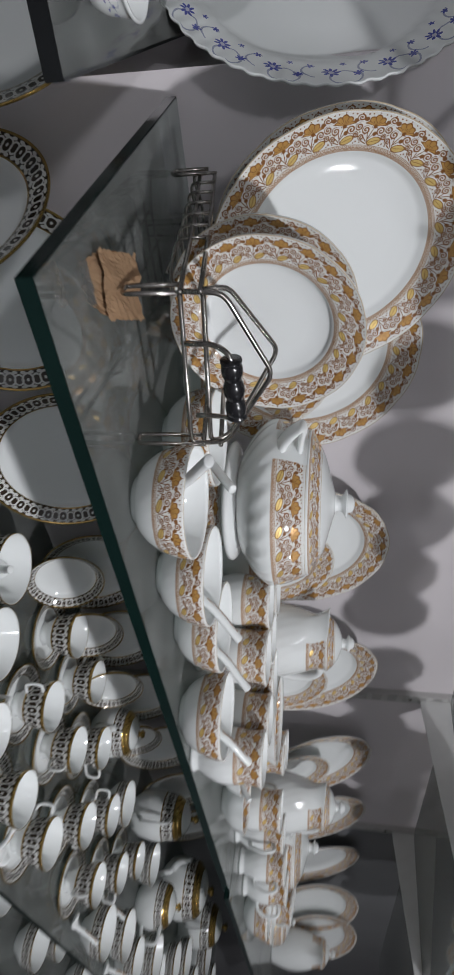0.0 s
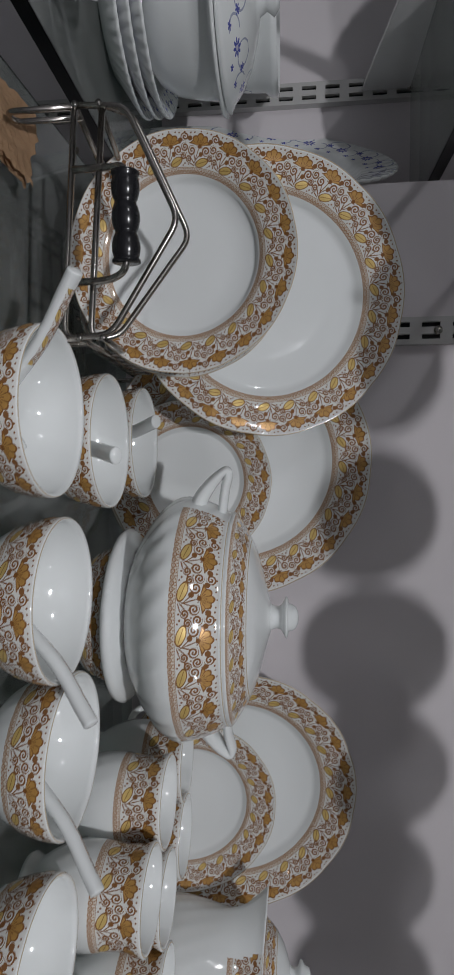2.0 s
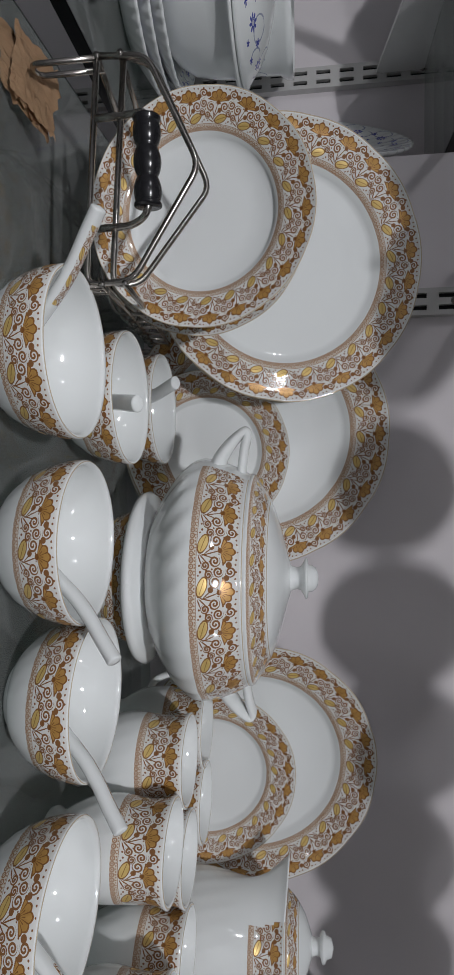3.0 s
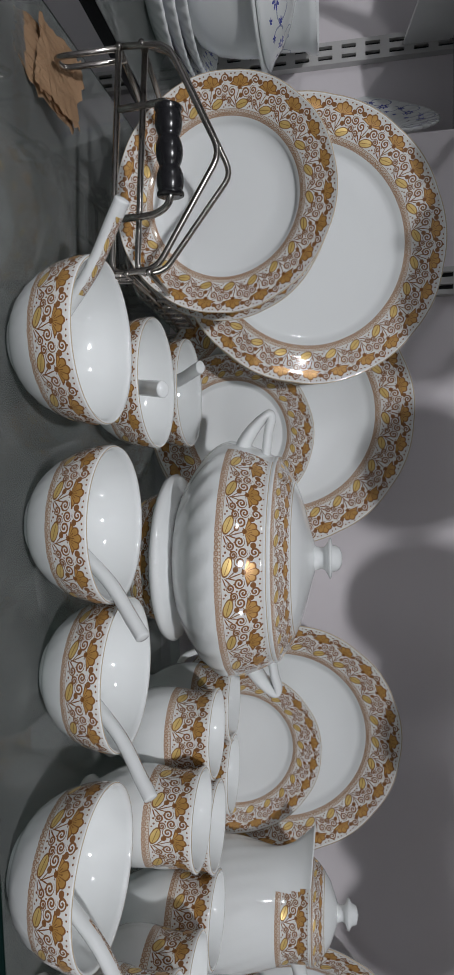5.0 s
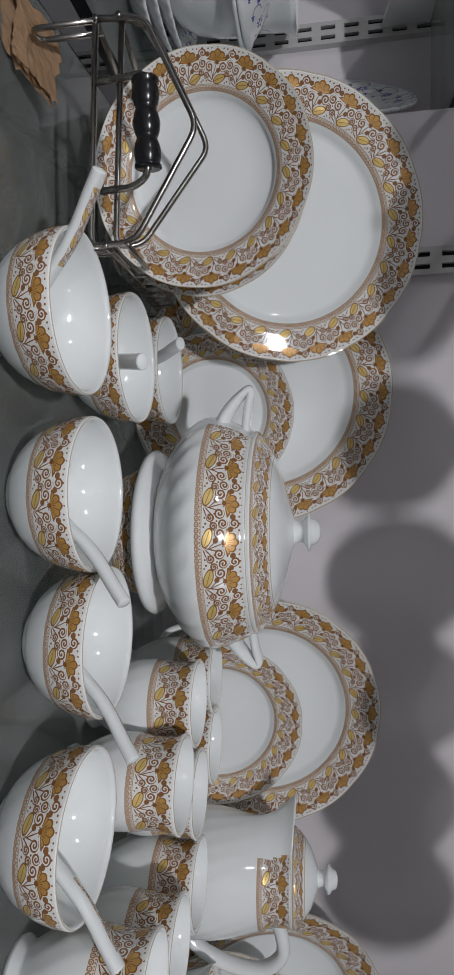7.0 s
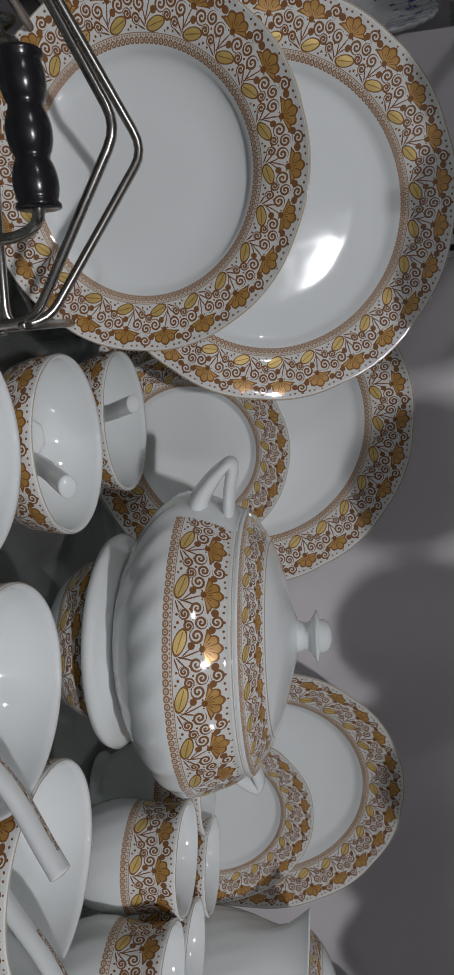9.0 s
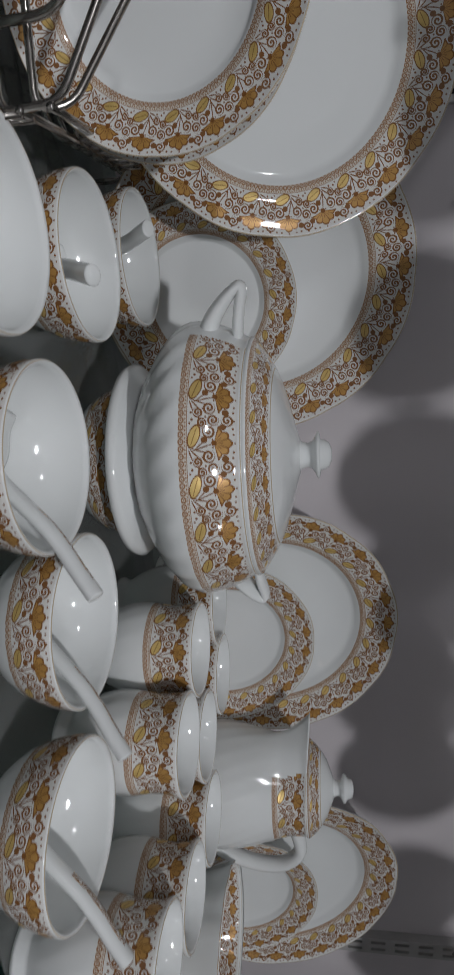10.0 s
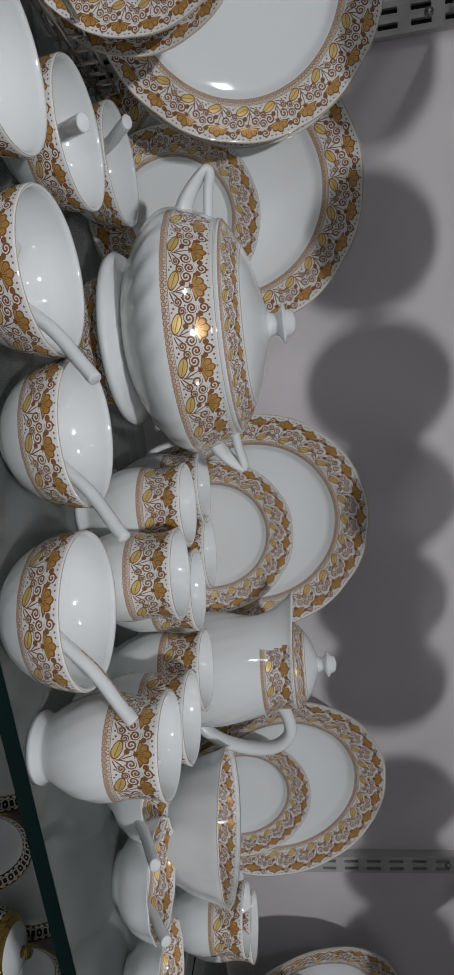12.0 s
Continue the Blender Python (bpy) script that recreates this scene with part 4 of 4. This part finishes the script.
def low_pot(x, y, R, h, turn, tall):
    name = "coffee_pot" if tall else "tea_pot"
    ob = thing(name, pose(x, y, LZ, 0, 0, turn), "white porcelain pot with black lattice band and gilded lid rim", "pot", "black-patterned crockery")
    prof = [(0, 0.003, -1), (R * 0.6, 0, -1), (R * 0.66, 0.004, -1), (R * 0.9, h * 0.2, -1), (R, h * 0.5, -1), (R * 0.97, h * 0.68, 0.0), (R * 0.86, h * 0.94, 1.0), (R * 0.8, h, 1.2), (R * 0.7, h, 1.2)]
    part("body", lathe(prof, 56, 14), LATTICE, ob)
    lid = [(R * 0.74, h, 1.2), (R * 0.72, h * 1.04, 1.2), (R * 0.5, h * 1.14, 2), (R * 0.2, h * 1.2, 2), (R * 0.1, h * 1.22, 1.2), (R * 0.1, h * 1.26, 1.2), (R * 0.18, h * 1.3, 1.2), (R * 0.12, h * 1.36, 1.2), (0, h * 1.37, 1.2)]
    part("lid", lathe(lid, 40, 8), LATTICE, ob, "lid with gilded knob")
    line = curve([(R * 0.85, 0, h * 0.3), (R * 1.25, 0, h * 0.5), (R * 1.45, 0, h * 0.85)], 6)
    part("spout", sweep(line, [(0.012 - 0.006 * i / len(line),) * 2 for i in range(len(line))], 10, up=(0, 1, 0)), LATTICE, ob)
    line = curve([(-R * 0.85, 0, h * 0.85), (-R * 1.5, 0, h * 0.8), (-R * 1.45, 0, h * 0.4), (-R * 0.9, 0, h * 0.25)], 6)
    part("handle", sweep(line, [(0.005, 0.004)] * len(line), 8, up=(0, 1, 0)), LATTICE, ob)
    return ob


low_pot(0.75, -0.13, 0.052, 0.080, 200, False)
low_pot(1.18, -0.14, 0.060, 0.125, 30, True)
low_pot(1.68, -0.17, 0.088, 0.115, 160, False)
low_pot(1.42, -0.28, 0.060, 0.085, 80, False)
low_pot(2.05, -0.18, 0.075, 0.12, 20, True)


def low_bowl(x, y, R=0.05, z=LZ, tilt=0):
    prof = [(0, 0.003, -1), (R * 0.45, 0, -1), (R * 0.5, 0.005, -1), (R * 0.8, R * 0.4, -1), (R * 0.93, R * 0.62, 0.0), (R, R * 1.05, 1.0), (R, R * 1.08, 1.2), (R * 0.95, R * 1.05, 2), (R * 0.8, R * 0.5, 2), (0, R * 0.15, 2)]
    return single("patterned_bowl", lathe(prof, 48, 14), LATTICE, pose(x, y, z, tilt, 0, 0), "white porcelain bowl with a black and white lattice band", "bowl", "black-patterned crockery")


for bx, by, r in ((0.14, -0.19, 0.05), (0.19, -0.28, 0.05), (0.08, -0.27, 0.05), (0.95, -0.20, 0.048), (1.02, -0.43, 0.05), (1.18, -0.40, 0.052), (1.30, -0.22, 0.05), (1.33, -0.42, 0.05),
                  (1.52, -0.38, 0.055), (1.62, -0.40, 0.05), (1.80, -0.34, 0.055), (1.95, -0.30, 0.06), (2.15, -0.34, 0.06), (2.3, -0.22, 0.07), (2.5, -0.28, 0.07)):
    low_bowl(bx, by, r)
for (a, b) in (((0.50, -0.445, LZ + 0.010), (0.44, -0.425, LZ + 0.045)), ((0.78, -0.33, LZ + 0.012), (0.72, -0.30, LZ + 0.05)), ((0.92, -0.44, LZ + 0.012), (0.97, -0.46, LZ + 0.05)), ((1.08, -0.36, LZ + 0.012), (1.13, -0.38, LZ + 0.05)),
               ((0.15, -0.185, LZ + 0.02), (0.11, -0.215, LZ + 0.068)), ((0.185, -0.275, LZ + 0.02), (0.145, -0.305, LZ + 0.068)), ((1.22, -0.46, LZ + 0.010), (1.28, -0.46, LZ + 0.045)), ((1.45, -0.45, LZ + 0.010), (1.40, -0.44, LZ + 0.045))):
    soup_spoon(a, b, "white porcelain soup spoon among the patterned crockery")

# dim lowest shelf
shelf("glass_shelf", -0.378, 3.0, -0.48, -0.012, -0.64, 0.010, EDGE, "lowest glass shelf carrying more patterned crockery")
for i in range(16):
    low_bowl(0.02 + 0.16 * i, -0.40 + 0.05 * (i % 3), 0.06, -0.6397)
for i in range(9):
    ob = lattice_plate(pose(0.0, 0.0, -0.6397) @ standing(-0.1 + 0.27 * i, -0.02, 0.115, 0.215), 0.115, PLATTER + " leaning back")


# ---- the next bays along the wall ----
plate(standing(0.93, -0.02, 0.131, 0.246), 0.131, DINNER + " in the next bay", **BIG)
plate(standing(0.90, -0.08, 0.083, 0.158), 0.083, SIDE + " in the next bay", **SMALL)
plate(standing(1.26, -0.02, 0.131, 0.250), 0.131, DINNER + " in the next bay", **BIG)
plate(standing(1.62, -0.02, 0.131, 0.250), 0.131, DINNER + " in the next bay", **BIG)
plate(pose(1.84, -0.12, 0.130, 82, 0, -14), 0.131, DINNER + " standing turned to the aisle", **BIG)
plate(pose(1.98, -0.17, 0.130, 82, 0, -16), 0.131, DINNER + " standing turned to the aisle", **BIG)
coffee_pot(0.80, -0.215, -10)
t2 = tureen(1.06, -0.21, 0.0003)
sugar = tureen(1.45, -0.27, 0.0003)
sugar.scale = (0.6, 0.6, 0.6)
coffee_pot(1.90, -0.24, 20)
for cx, cy in ((0.72, -0.30), (0.83, -0.32), (0.93, -0.33), (1.20, -0.30), (1.30, -0.25)):
    mug(cx, cy, cx * 200)
for cx, cy in ((1.13, -0.34), (1.00, -0.36)):
    soup_bowl(cx, cy)


# ---- dishes on the upper shelf, known by their shadows ----
UPPER = finish("upper_plate", plate_bmesh(0.0590, seg=64, **SMALL), GOLD)
plate(rim_pose(-0.315, -0.345, 0.5105, 85, 0, spin=15), 0.100, DINNER + " standing on the shelf above", **BIG)
for i, ux in enumerate((-0.33, -0.25, -0.205, -0.081, 0.040, 0.145, 0.245, 0.335, 0.49, 0.585, 0.68)):
    ob = new("side_plate", UPPER)
    ob.matrix_world = pose(ux + 0.008, -0.365 + 0.012 * math.sin(i * 1.7), 0.4692, 84 + 3 * math.sin(i), 0, 5 * math.sin(i * 3.1))
    tagged(ob, "small white plate standing on the shelf above", "plate", "plates on the shelf above")


for i in range(8):
    plate(rim_pose(0.80 + 0.125 * i, -0.350 + 0.010 * math.sin(i * 2.1), 0.5000, 84, 4 * math.sin(i * 1.3), spin=31 * i), 0.0895, SIDE + " standing on the upper shelf", **SMALL)


# ---- shop lighting ----
for lx, ly, ls, lp in LAMPS:
    ob = thing("ceiling_light", pose(lx, ly, 1.40), "square white recessed ceiling light, lit", "ceiling light", "ceiling lights")
    bm = bmesh.new()
    h = ls / 2
    for a, b, c, d in ((-h - 0.02, h + 0.02, -h - 0.02, -h), (-h - 0.02, h + 0.02, h, h + 0.02), (-h - 0.02, -h, -h, h), (h, h + 0.02, -h, h)):
        box(a, b, c, d, -0.014, -0.0005, bm)
    part("frame", bm, BRACKET, ob, smooth=False)
ob = thing("light_strip", pose(0, -1.15, 1.3935), "thin strip of small white diodes on the ceiling, lit", "light strip")
part("rail", box(-0.8, 2.4, -0.006, 0.006, 0.0, 0.006), BRACKET, ob, smooth=False)
bm = bmesh.new()
for i in range(90):
    xx = -0.78 + 0.035 * i
    box(xx, xx + 0.010, -0.003, 0.003, -0.0025, -0.0003, bm)
part("diodes", bm, DIODE, ob, "lit white diodes", smooth=False)
